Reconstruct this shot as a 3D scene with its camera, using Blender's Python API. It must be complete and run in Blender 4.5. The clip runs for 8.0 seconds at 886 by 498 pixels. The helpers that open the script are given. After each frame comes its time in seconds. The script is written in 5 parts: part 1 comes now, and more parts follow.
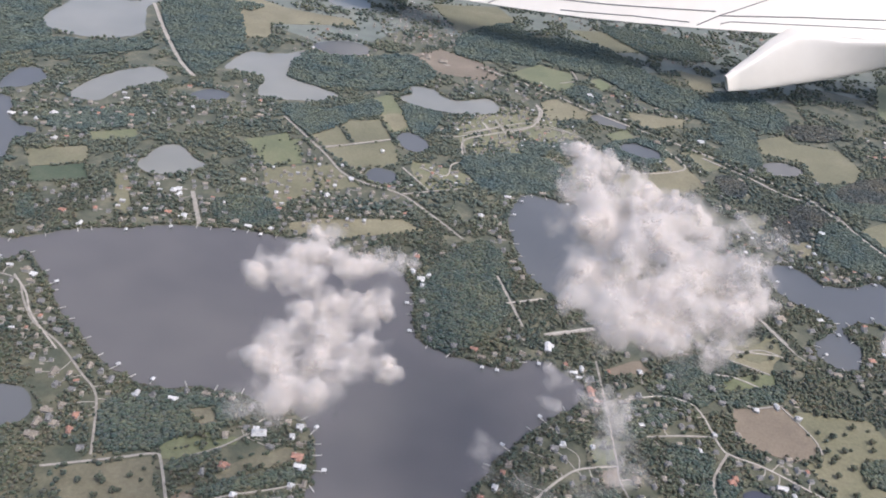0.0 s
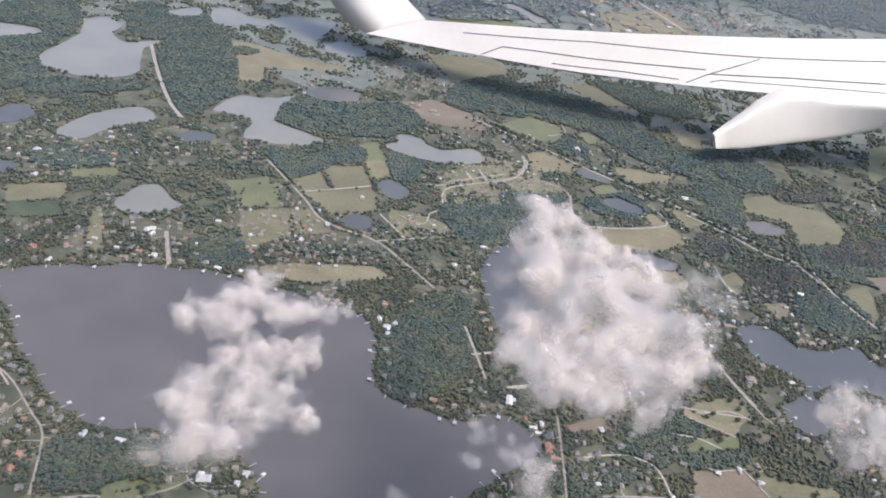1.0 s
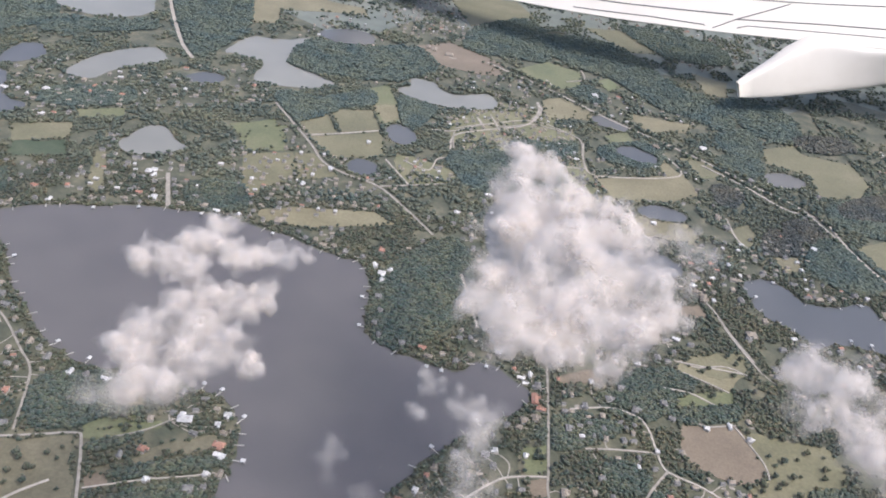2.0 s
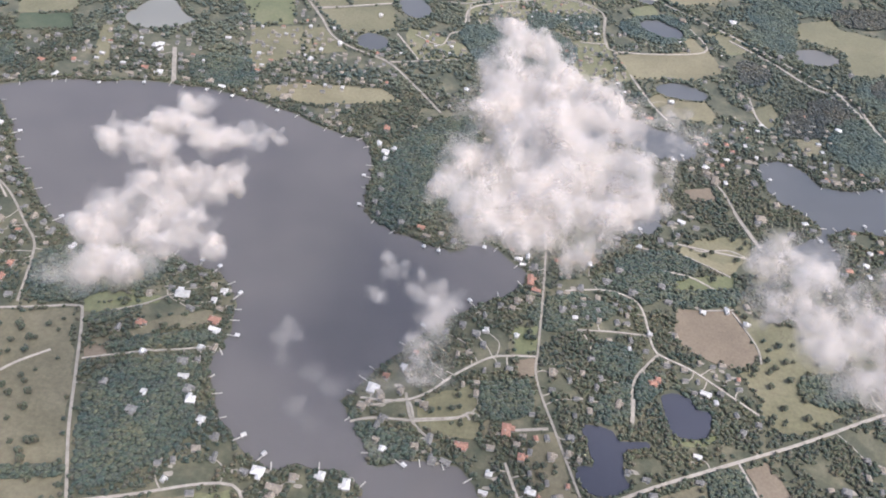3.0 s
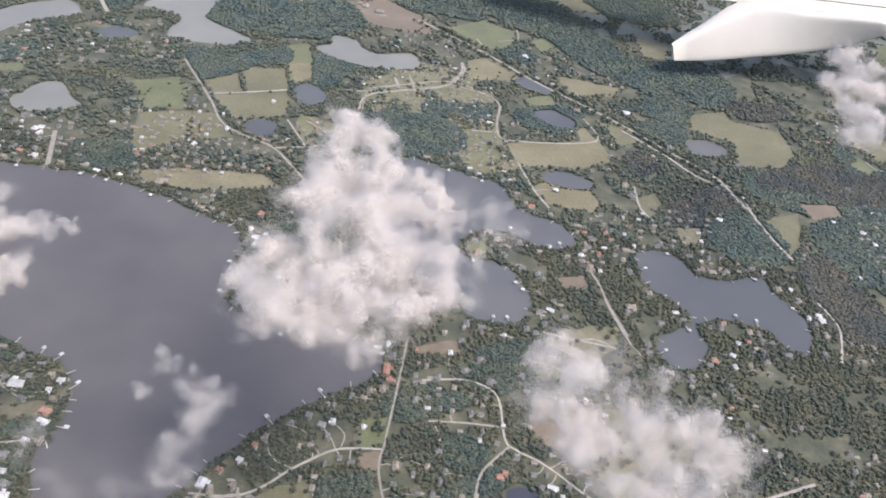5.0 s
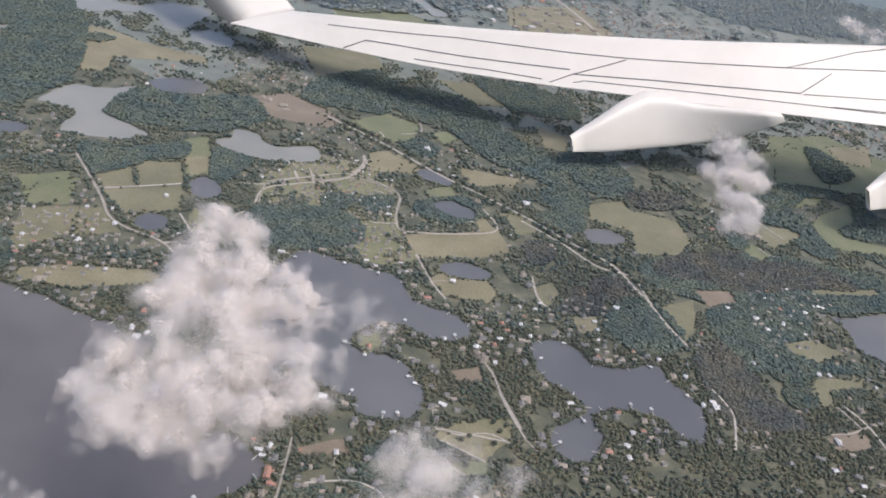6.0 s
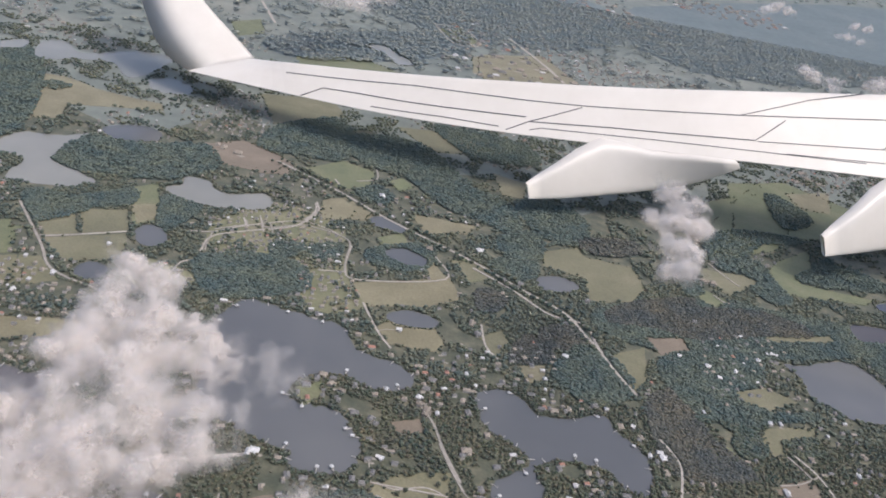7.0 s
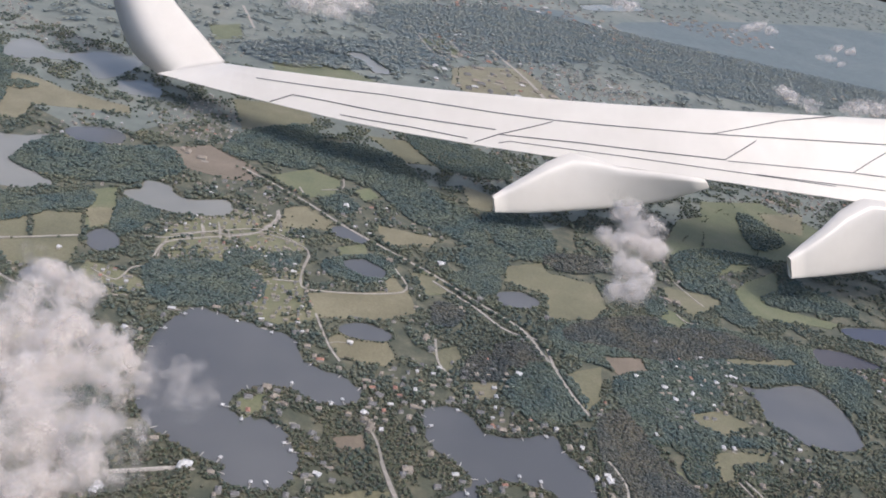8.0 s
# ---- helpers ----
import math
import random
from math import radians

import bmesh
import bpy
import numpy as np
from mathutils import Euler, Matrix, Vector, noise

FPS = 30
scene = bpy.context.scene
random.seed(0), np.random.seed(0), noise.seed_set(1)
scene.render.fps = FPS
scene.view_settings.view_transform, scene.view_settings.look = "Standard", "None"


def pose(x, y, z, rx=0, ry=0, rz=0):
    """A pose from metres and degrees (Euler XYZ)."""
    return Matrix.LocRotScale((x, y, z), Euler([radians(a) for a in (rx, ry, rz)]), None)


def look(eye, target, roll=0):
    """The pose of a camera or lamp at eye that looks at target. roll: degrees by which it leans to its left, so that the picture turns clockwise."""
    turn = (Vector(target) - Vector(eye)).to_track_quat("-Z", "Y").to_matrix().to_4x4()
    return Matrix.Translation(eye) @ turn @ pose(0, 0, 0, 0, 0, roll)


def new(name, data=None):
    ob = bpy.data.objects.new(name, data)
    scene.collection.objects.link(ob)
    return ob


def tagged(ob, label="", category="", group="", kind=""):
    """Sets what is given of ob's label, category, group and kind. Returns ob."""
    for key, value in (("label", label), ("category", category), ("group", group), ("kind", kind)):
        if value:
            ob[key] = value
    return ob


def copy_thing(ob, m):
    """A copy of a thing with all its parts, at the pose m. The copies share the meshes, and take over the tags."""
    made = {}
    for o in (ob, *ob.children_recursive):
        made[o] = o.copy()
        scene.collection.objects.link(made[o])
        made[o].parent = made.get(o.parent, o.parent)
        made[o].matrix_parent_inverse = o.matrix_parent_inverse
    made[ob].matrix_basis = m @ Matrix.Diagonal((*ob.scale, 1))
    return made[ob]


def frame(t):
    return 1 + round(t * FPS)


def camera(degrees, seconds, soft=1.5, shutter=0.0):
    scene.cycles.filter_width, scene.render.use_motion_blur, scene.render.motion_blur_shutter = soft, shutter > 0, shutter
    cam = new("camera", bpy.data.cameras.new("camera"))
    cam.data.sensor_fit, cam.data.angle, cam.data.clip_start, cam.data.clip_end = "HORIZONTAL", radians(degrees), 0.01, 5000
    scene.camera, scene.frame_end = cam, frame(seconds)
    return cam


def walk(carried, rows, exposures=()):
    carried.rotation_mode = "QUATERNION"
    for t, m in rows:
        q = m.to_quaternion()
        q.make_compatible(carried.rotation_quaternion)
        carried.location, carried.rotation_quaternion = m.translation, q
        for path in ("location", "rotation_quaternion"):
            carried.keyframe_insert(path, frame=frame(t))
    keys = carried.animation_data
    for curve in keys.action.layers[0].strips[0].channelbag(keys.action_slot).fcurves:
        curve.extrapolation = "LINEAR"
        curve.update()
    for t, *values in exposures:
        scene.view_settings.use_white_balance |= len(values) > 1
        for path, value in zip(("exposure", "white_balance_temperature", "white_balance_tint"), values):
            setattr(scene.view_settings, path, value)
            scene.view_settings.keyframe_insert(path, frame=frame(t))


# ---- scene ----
cam = camera(53.1, 8.0, soft=1.85)
METRES, EYE, TILT, LEAN, TURN = 270.0, 373.6, -32.25, -7.75, 0.0
ROWS = [
    (0.0, 0.0, 0.0, 0.0, 0.0, 0.0, 0.0),
    (0.5, 0.0584, 0.002, 0.0008, 0.84, 2.26, -1.03),
    (1.0, 0.1179, 0.0118, 0.0067, 0.64, 3.04, -1.91),
    (2.5, 0.2972, 0.0571, 0.0232, 4.94, -4.52, -3.47),
    (3.0, 0.3525, 0.0659, 0.0353, 6.27, -8.82, -3.58),
    (3.5, 0.4194, 0.0809, 0.0455, 7.9, -11.08, -3.66),
    (4.0, 0.4841, 0.0953, 0.0544, 8.58, -11.82, -4.18),
    (4.5, 0.5463, 0.1038, 0.0622, 7.91, -8.26, -4.63),
    (5.0, 0.6098, 0.11, 0.07, 4.23, -3.53, -4.16),
    (6.5, 0.779, 0.1691, 0.092, -0.69, 4.28, -3.06),
    (7.0, 0.8406, 0.1834, 0.098, -1.13, 5.57, -2.93),
    (7.5, 0.9011, 0.2011, 0.11, -1.53, 6.3, -3.34),
    (8.0, 0.9572, 0.222, 0.1213, -1.79, 6.22, -4.4),
]
walk(cam, [(t, pose(0, 0, EYE, TILT, LEAN, TURN) @ pose(METRES * x, METRES * y, METRES * z, 90 + pitch, roll, yaw)) for t, x, y, z, yaw, pitch, roll in ROWS], [(t, ev + 0.25, kelvin, 13) for t, ev, kelvin in ((0.0, 0.27, 6050), (1.5, 0.3, 6050), (2.5, 0.42, 6100), (4.3, 0.5, 6100), (5.0, 0.36, 6100), (6.3, 0.07, 6150), (8.0, 0.02, 6100))])
scene.cycles.transparent_max_bounces = 160

# ---- light: high sun veiled by haze, pale sky ----
SUN_EL, SUN_AZ = radians(62), radians(120)
world = bpy.data.worlds.new("sky")
scene.world = world
world.use_nodes = True
sky = world.node_tree.nodes.new("ShaderNodeTexSky")
sky.sky_type, sky.sun_disc, sky.sun_elevation, sky.sun_rotation = "NISHITA", False, SUN_EL, SUN_AZ
sky.dust_density, sky.air_density = 5.0, 1.0
background = world.node_tree.nodes["Background"]
background.inputs["Strength"].default_value = 0.16
world.node_tree.links.new(sky.outputs["Color"], background.inputs["Color"])
lamp = bpy.data.lights.new("sun", "SUN")
lamp.energy, lamp.angle, lamp.color = 1.15, radians(14), (1.0, 0.95, 0.87)
toward = Vector((math.sin(SUN_AZ) * math.cos(SUN_EL), math.cos(SUN_AZ) * math.cos(SUN_EL), math.sin(SUN_EL)))
new("sun", lamp).matrix_world = look(toward * 900, (0, 0, 0))


# ---- materials ----
def material(name, rough=0.8, metal=0.0, spec=0.3):
    m = bpy.data.materials.new(name)
    m.use_nodes = True
    shader = m.node_tree.nodes["Principled BSDF"]
    shader.inputs["Roughness"].default_value = rough
    shader.inputs["Metallic"].default_value = metal
    shader.inputs["Specular IOR Level"].default_value = spec
    return m, m.node_tree.nodes, m.node_tree.links, shader


def noise_tex(nodes, links, scale, detail=4.0, rough=0.6, offset=0.0):
    place = nodes.new("ShaderNodeNewGeometry")
    shift = nodes.new("ShaderNodeVectorMath")
    shift.operation = "ADD"
    shift.inputs[1].default_value = (offset, offset * 0.7, 0)
    links.new(place.outputs["Position"], shift.inputs[0])
    tex = nodes.new("ShaderNodeTexNoise")
    tex.inputs["Scale"].default_value = scale
    tex.inputs["Detail"].default_value = detail
    tex.inputs["Roughness"].default_value = rough
    links.new(shift.outputs[0], tex.inputs["Vector"])
    return tex.outputs["Fac"]


def ramp(nodes, links, fac, stops):
    r = nodes.new("ShaderNodeValToRGB")
    while len(r.color_ramp.elements) < len(stops):
        r.color_ramp.elements.new(0.5)
    for e, (p, c) in zip(r.color_ramp.elements, stops):
        e.position, e.color = p, (*c, 1)
    links.new(fac, r.inputs["Fac"])
    return r.outputs["Color"]


def mixed(nodes, links, a, b, fac, mode="MIX"):
    m = nodes.new("ShaderNodeMix")
    m.data_type, m.blend_type = "RGBA", mode
    if isinstance(fac, float):
        m.inputs["Factor"].default_value = fac
    else:
        links.new(fac, m.inputs["Factor"])
    links.new(a, m.inputs["A"])
    links.new(b, m.inputs["B"])
    return m.outputs["Result"]


def bump(nodes, links, shader, height, strength, distance):
    b = nodes.new("ShaderNodeBump")
    b.inputs["Strength"].default_value, b.inputs["Distance"].default_value = strength, distance
    links.new(height, b.inputs["Height"])
    links.new(b.outputs["Normal"], shader.inputs["Normal"])


def haze_sheen(shader, weight):
    """A faint bluish sheen that lightens surfaces at low angles, standing in for haze."""
    shader.inputs["Sheen Weight"].default_value = weight
    shader.inputs["Sheen Roughness"].default_value = 0.55
    shader.inputs["Sheen Tint"].default_value = (0.9, 0.94, 1.0, 1)


def earthy(name, low, mid, high, coarse=0.02, fine=0.25, rough=0.9, relief=0.4):
    """A natural surface: broad patches of three colours, with a fine grain over them."""
    m, nodes, links, shader = material(name, rough, spec=0.15)
    patches = ramp(nodes, links, noise_tex(nodes, links, coarse), [(0.34, low), (0.5, mid), (0.66, high)])
    grain = noise_tex(nodes, links, fine, 5, 0.7, 31)
    shade = ramp(nodes, links, grain, [(0.3, (0.78, 0.78, 0.78)), (0.7, (1.15, 1.15, 1.12))])
    links.new(mixed(nodes, links, patches, shade, 1.0, "MULTIPLY"), shader.inputs["Base Color"])
    bump(nodes, links, shader, grain, relief, 0.6)
    haze_sheen(shader, 0.15)
    return m


def leafy(name, colours):
    """Foliage: each clump takes its own green, mottled by a fine grain."""
    m, nodes, links, shader = material(name, 0.9, spec=0.05)
    geo = nodes.new("ShaderNodeNewGeometry")
    own = ramp(nodes, links, geo.outputs["Random Per Island"], [(i / (len(colours) - 1), c) for i, c in enumerate(colours)])
    grain = noise_tex(nodes, links, 0.9, 4, 0.7)
    shade = ramp(nodes, links, grain, [(0.3, (0.82, 0.82, 0.82)), (0.7, (1.15, 1.15, 1.12))])
    broad = ramp(nodes, links, noise_tex(nodes, links, 0.03, 4), [(0.35, (0.78, 0.86, 0.92)), (0.65, (1.28, 1.16, 0.98))])
    links.new(mixed(nodes, links, mixed(nodes, links, own, shade, 1.0, "MULTIPLY"), broad, 1.0, "MULTIPLY"), shader.inputs["Base Color"])
    bump(nodes, links, shader, grain, 0.2, 0.5)
    haze_sheen(shader, 0.1)
    return m


def plain(name, colour, rough=0.6, spread=0.12, scale=0.8, metal=0.0):
    """Painted, tiled or paved: one colour with stains, and a little of its own for each object."""
    m, nodes, links, shader = material(name, rough, metal)
    dark, light = [tuple(c * k for c in colour) for k in (1 - spread * 2, 1 + spread)]
    stains = ramp(nodes, links, noise_tex(nodes, links, scale, 5, 0.65), [(0.3, dark), (0.7, light)])
    info = nodes.new("ShaderNodeObjectInfo")
    own = ramp(nodes, links, info.outputs["Random"], [(0.0, (0.8, 0.8, 0.8)), (1.0, (1.1, 1.1, 1.1))])
    links.new(mixed(nodes, links, stains, own, 1.0, "MULTIPLY"), shader.inputs["Base Color"])
    return m


GROUND = earthy("scrubby_ground", (0.064, 0.072, 0.05), (0.095, 0.097, 0.065), (0.15, 0.14, 0.095), 0.05, 0.35)
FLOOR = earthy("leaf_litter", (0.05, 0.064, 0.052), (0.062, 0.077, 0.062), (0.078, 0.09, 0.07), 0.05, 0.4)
# the two far land colours hold the pale blue of haze
FAR_FLOOR = earthy("haze_blue_floor", (0.1, 0.126, 0.128), (0.115, 0.142, 0.142), (0.132, 0.154, 0.15), 0.006, 0.05, relief=0.15)
FAR_PLAIN = earthy("haze_pale_land", (0.132, 0.15, 0.13), (0.16, 0.176, 0.15), (0.2, 0.205, 0.17), 0.004, 0.03, relief=0.15)
FIELD = {
    "olive": earthy("olive_grass", (0.136, 0.13, 0.078), (0.158, 0.15, 0.09), (0.186, 0.172, 0.108), 0.025, 0.4),
    "green": earthy("green_grass", (0.118, 0.13, 0.07), (0.14, 0.15, 0.08), (0.166, 0.166, 0.096), 0.025, 0.4),
    "bright": earthy("bright_grass", (0.122, 0.14, 0.07), (0.146, 0.16, 0.082), (0.17, 0.175, 0.1), 0.025, 0.4),
    "tan": earthy("dry_grass", (0.165, 0.148, 0.09), (0.192, 0.172, 0.106), (0.22, 0.2, 0.126), 0.025, 0.4),
    "dirt": earthy("bare_soil", (0.165, 0.134, 0.098), (0.19, 0.154, 0.113), (0.22, 0.182, 0.136), 0.025, 0.6, relief=0.15),
    "lawn": earthy("lawn_grass", (0.135, 0.14, 0.078), (0.168, 0.166, 0.094), (0.205, 0.19, 0.12), 0.03, 0.4),
    "pasture": earthy("dull_pasture", (0.13, 0.12, 0.08), (0.155, 0.142, 0.095), (0.185, 0.166, 0.115), 0.03, 0.4),
    "crop": earthy("dark_crop", (0.05, 0.07, 0.04), (0.065, 0.085, 0.05), (0.085, 0.1, 0.06), 0.04, 0.5),
}
LEAVES = leafy("leaves", [(0.056, 0.074, 0.059), (0.068, 0.085, 0.063), (0.085, 0.097, 0.068), (0.073, 0.084, 0.067), (0.105, 0.102, 0.074), (0.096, 0.088, 0.071)])
# mid-distance leaves: some haze is put into the colour
MID_LEAVES = leafy("mid_haze_leaves", [(0.082, 0.103, 0.088), (0.093, 0.112, 0.092), (0.106, 0.119, 0.095), (0.12, 0.127, 0.098)])
FOREST = leafy("forest_leaves", [(0.056, 0.076, 0.066), (0.066, 0.088, 0.072), (0.078, 0.095, 0.074), (0.095, 0.105, 0.078), (0.072, 0.082, 0.072)])
# farther woods: paler and bluer, the haze painted into the leaf colour
MID_FOREST = leafy("mid_haze_forest_leaves", [(0.074, 0.099, 0.09), (0.082, 0.106, 0.094), (0.092, 0.112, 0.097)])
FAR_LEAVES = leafy("far_haze_leaves", [(0.165, 0.195, 0.195), (0.175, 0.202, 0.2), (0.185, 0.207, 0.2)])
MARSH_LEAVES = leafy("grey_brown_leaves", [(0.074, 0.082, 0.075), (0.08, 0.084, 0.076), (0.088, 0.088, 0.078), (0.086, 0.09, 0.08)])
BARK = plain("bark", (0.12, 0.09, 0.065), 0.9)
ROAD = plain("pale_concrete", (0.36, 0.33, 0.285), 0.85, 0.14, 0.25)
WHITE_ROOF = plain("white_metal_roof", (0.55, 0.54, 0.52), 0.5, 0.14)
GREY_ROOF = plain("grey_shingles", (0.2, 0.195, 0.185), 0.8, 0.18)
TAN_ROOF = plain("tan_shingles", (0.27, 0.235, 0.19), 0.8, 0.18)
RED_ROOF = plain("terracotta_tiles", (0.34, 0.19, 0.14), 0.75, 0.18)
WALL = plain("stucco", (0.44, 0.415, 0.375), 0.85)
GLASS = plain("dark_glass", (0.03, 0.035, 0.04), 0.1)
PLANK = plain("weathered_planks", (0.47, 0.45, 0.41), 0.85, 0.15)
ROOFS = {"white": WHITE_ROOF, "grey": GREY_ROOF, "tan": TAN_ROOF, "red": RED_ROOF}


def water_material(name, low, high):
    m, nodes, links, shader = material(name, 0.1, spec=0.5)
    tone = ramp(nodes, links, noise_tex(nodes, links, 0.006, 3), [(0.35, low), (0.65, high)])
    links.new(tone, shader.inputs["Base Color"])
    shader.inputs["IOR"].default_value = 1.33
    bump(nodes, links, shader, noise_tex(nodes, links, 0.6, 3), 0.15, 0.3)
    return m


WATER = water_material("clear_lake_water", (0.098, 0.102, 0.106), (0.13, 0.132, 0.132))
# broad lake: warm grey of the mirrored hazy sky put into the base colour
SKY_TONED = water_material("sky_toned_lake_water", (0.1, 0.096, 0.098), (0.138, 0.13, 0.125))
# near ponds: the weaker sky reflection of a steep view, painted as darker blue
DIM_WATER = water_material("dark_pond_water", (0.052, 0.055, 0.072), (0.064, 0.067, 0.084))
# far lakes: bright low-angle sky reflection painted into the base colour
PALE = water_material("sky_pale_water", (0.2, 0.2, 0.178), (0.255, 0.25, 0.22))


def wing_material():
    m, nodes, links, shader = material("white_aircraft_paint", 0.3, spec=0.5)
    streaks = ramp(nodes, links, noise_tex(nodes, links, 0.02, 5, 0.6), [(0.3, (0.62, 0.58, 0.51)), (0.7, (0.675, 0.635, 0.565))])
    links.new(streaks, shader.inputs["Base Color"])
    return m


WING = wing_material()
SEAM = plain("dark_sealant", (0.12, 0.12, 0.12), 0.7)


def cloud_material():
    """Vapour: the shells grow denser towards the core; a noise of many scales tears their edges."""
    m = bpy.data.materials.new("vapour")
    m.use_nodes = True
    nodes, links = m.node_tree.nodes, m.node_tree.links
    nodes.clear()

    def sums(kind, a, b, clamp=False):
        n = nodes.new("ShaderNodeMath")
        n.operation, n.use_clamp = kind, clamp
        for slot, value in zip(n.inputs, (a, b)):
            if isinstance(value, float):
                slot.default_value = value
            else:
                links.new(value, slot)
        return n.outputs[0]

    depth = nodes.new("ShaderNodeAttribute")
    depth.attribute_name = "vapour_depth"
    tear = nodes.new("ShaderNodeAttribute")
    tear.attribute_name = "vapour_tear"
    fleece = noise_tex(nodes, links, 0.05, 8, 0.66)
    rag = nodes.new("ShaderNodeMapRange")
    rag.interpolation_type = "SMOOTHSTEP"
    rag.inputs["From Max"].default_value = 0.66
    rag.inputs["To Min"].default_value, rag.inputs["To Max"].default_value = 0.0, 1.6
    links.new(sums("SUBTRACT", 0.62, tear.outputs["Fac"]), rag.inputs["From Min"])
    links.new(sums("ADD", fleece, 0.0), rag.inputs["Value"])
    alpha = sums("MULTIPLY", depth.outputs["Fac"], rag.outputs["Result"], True)
    lit, thru, both, clear, mix, end = [nodes.new(n) for n in ("ShaderNodeBsdfDiffuse", "ShaderNodeBsdfTranslucent", "ShaderNodeMixShader", "ShaderNodeBsdfTransparent", "ShaderNodeMixShader", "ShaderNodeOutputMaterial")]
    for shader in (lit, thru):
        shader.inputs["Color"].default_value = (0.86, 0.815, 0.77, 1)
    both.inputs[0].default_value = 0.5
    links.new(lit.outputs[0], both.inputs[1])
    links.new(thru.outputs[0], both.inputs[2])
    links.new(alpha, mix.inputs[0])
    links.new(clear.outputs[0], mix.inputs[1])
    links.new(both.outputs[0], mix.inputs[2])
    links.new(mix.outputs[0], end.inputs["Surface"])
    return m


VAPOUR = cloud_material()


# ---- building helpers ----
def mesh_of(name, verts, faces, mat, smooth=False):
    me = bpy.data.meshes.new(name)
    me.from_pydata([tuple(v) for v in verts], [], [tuple(f) for f in faces])
    me.materials.append(mat)
    if smooth:
        me.shade_smooth()
    return me


def big_mesh(name, verts, tris, mat):
    """Many triangles at once from arrays."""
    me = bpy.data.meshes.new(name)
    me.vertices.add(len(verts))
    me.vertices.foreach_set("co", np.asarray(verts, np.float32).ravel())
    me.loops.add(3 * len(tris))
    me.loops.foreach_set("vertex_index", np.asarray(tris, np.int32).ravel())
    me.polygons.add(len(tris))
    me.polygons.foreach_set("loop_start", np.arange(0, 3 * len(tris), 3, dtype=np.int32))
    me.materials.append(mat)
    me.update()
    me.shade_smooth()
    return me


def part(name, mesh, parent, label=""):
    ob = new(name, mesh)
    ob.parent = parent
    return tagged(ob, label)


def curved(points, closed=True, steps=5, rag=0.0):
    """A smooth line through the points, a little ragged."""
    p = np.array(points, float)
    n = len(p)
    line = []
    for i in range(n if closed else n - 1):
        q = [p[(i + k) % n] if closed else p[min(max(i + k, 0), n - 1)] for k in (-1, 0, 1, 2)]
        for s in np.arange(steps) / steps:
            line.append(0.5 * (2 * q[1] + (q[2] - q[0]) * s + (2 * q[0] - 5 * q[1] + 4 * q[2] - q[3]) * s**2 + (3 * q[1] - q[0] - 3 * q[2] + q[3]) * s**3))
    if not closed:
        line.append(p[-1])
    line = np.array(line)
    if rag:
        line += np.random.normal(0, rag, line.shape)
    return line


def inside(points, poly):
    """Which points lie within the polygon."""
    x, y = points[:, 0], points[:, 1]
    hit = np.zeros(len(points), bool)
    lo, hi = poly.min(0), poly.max(0)
    near = np.flatnonzero((x > lo[0]) & (x < hi[0]) & (y > lo[1]) & (y < hi[1]))
    if len(near) == 0:
        return hit
    xs, ys, h = x[near], y[near], np.zeros(len(near), bool)
    for (x0, y0), (x1, y1) in zip(poly, np.roll(poly, -1, 0)):
        if y0 != y1:
            h ^= ((y0 > ys) != (y1 > ys)) & (xs < (x1 - x0) * (ys - y0) / (y1 - y0) + x0)
    hit[near] = h
    return hit


def along(points, line):
    """Distance of the points from a line."""
    best = np.full(len(points), 1e9)
    for a, b in zip(line[:-1], line[1:]):
        d = b - a
        s = np.clip(((points - a) @ d) / max(d @ d, 1e-9), 0, 1)
        best = np.minimum(best, np.hypot(*(points - a - s[:, None] * d).T))
    return best


LAKES, FIELDS, WOODS, ROADS, ESTATES, LAWNS, COVER = [], [], [], [], [], [], []
OPEN, WOODED, MARSHY = 1, 2, 3


def slab(name, line, top, depth, mat):
    """A flat-topped sheet with a shallow rim."""
    n = len(line)
    verts = [(x, y, top) for x, y in line] + [(x, y, top - depth) for x, y in line]
    faces = [tuple(range(n))] + [(i, n + i, n + (i + 1) % n, (i + 1) % n) for i in range(n)]
    me = mesh_of(name, verts, faces, mat)
    bm = bmesh.new()
    bm.from_mesh(me)
    bmesh.ops.recalc_face_normals(bm, faces=bm.faces)
    bm.to_mesh(me)
    bm.free()
    return me


def lake(points, label):
    p = np.array(points, float)
    size = np.ptp(p, 0).max()
    line = curved(points, True, 5, min(size * 0.006, 1.0))
    LAKES.append(line)
    tagged(new("lake", slab("lake", line, 0.32, 0.4, PALE if "pale" in label else SKY_TONED if "broad" in label else DIM_WATER if "dark" in label else WATER)), label, "lake", kind="structure")


def field(points, tone, label):
    p = np.array(points, float)
    edge = np.vstack([p, p[:1]])
    line = np.array([a + (b - a) * s for a, b in zip(edge[:-1], edge[1:]) for s in (0, 0.25, 0.5, 0.75)])
    line += np.random.normal(0, 0.7, line.shape)
    FIELDS.append((line, tone))
    COVER.append((line, OPEN))
    tagged(new("field", slab("field", line, 0.1 + 0.003 * len(FIELDS), 0.3, FIELD[tone])), label, "field", kind="structure")


def estate(points, gap, tone, label):
    """Closely built land; with a tone, lawns between the houses."""
    line = curved(points, True, 3)
    ESTATES.append((line, gap))
    if tone:
        LAWNS.append(line)
        tagged(new("lawn", slab("lawn", line, 0.07 + 0.002 * len(ESTATES), 0.2, FIELD[tone])), label, "lawn", kind="structure")


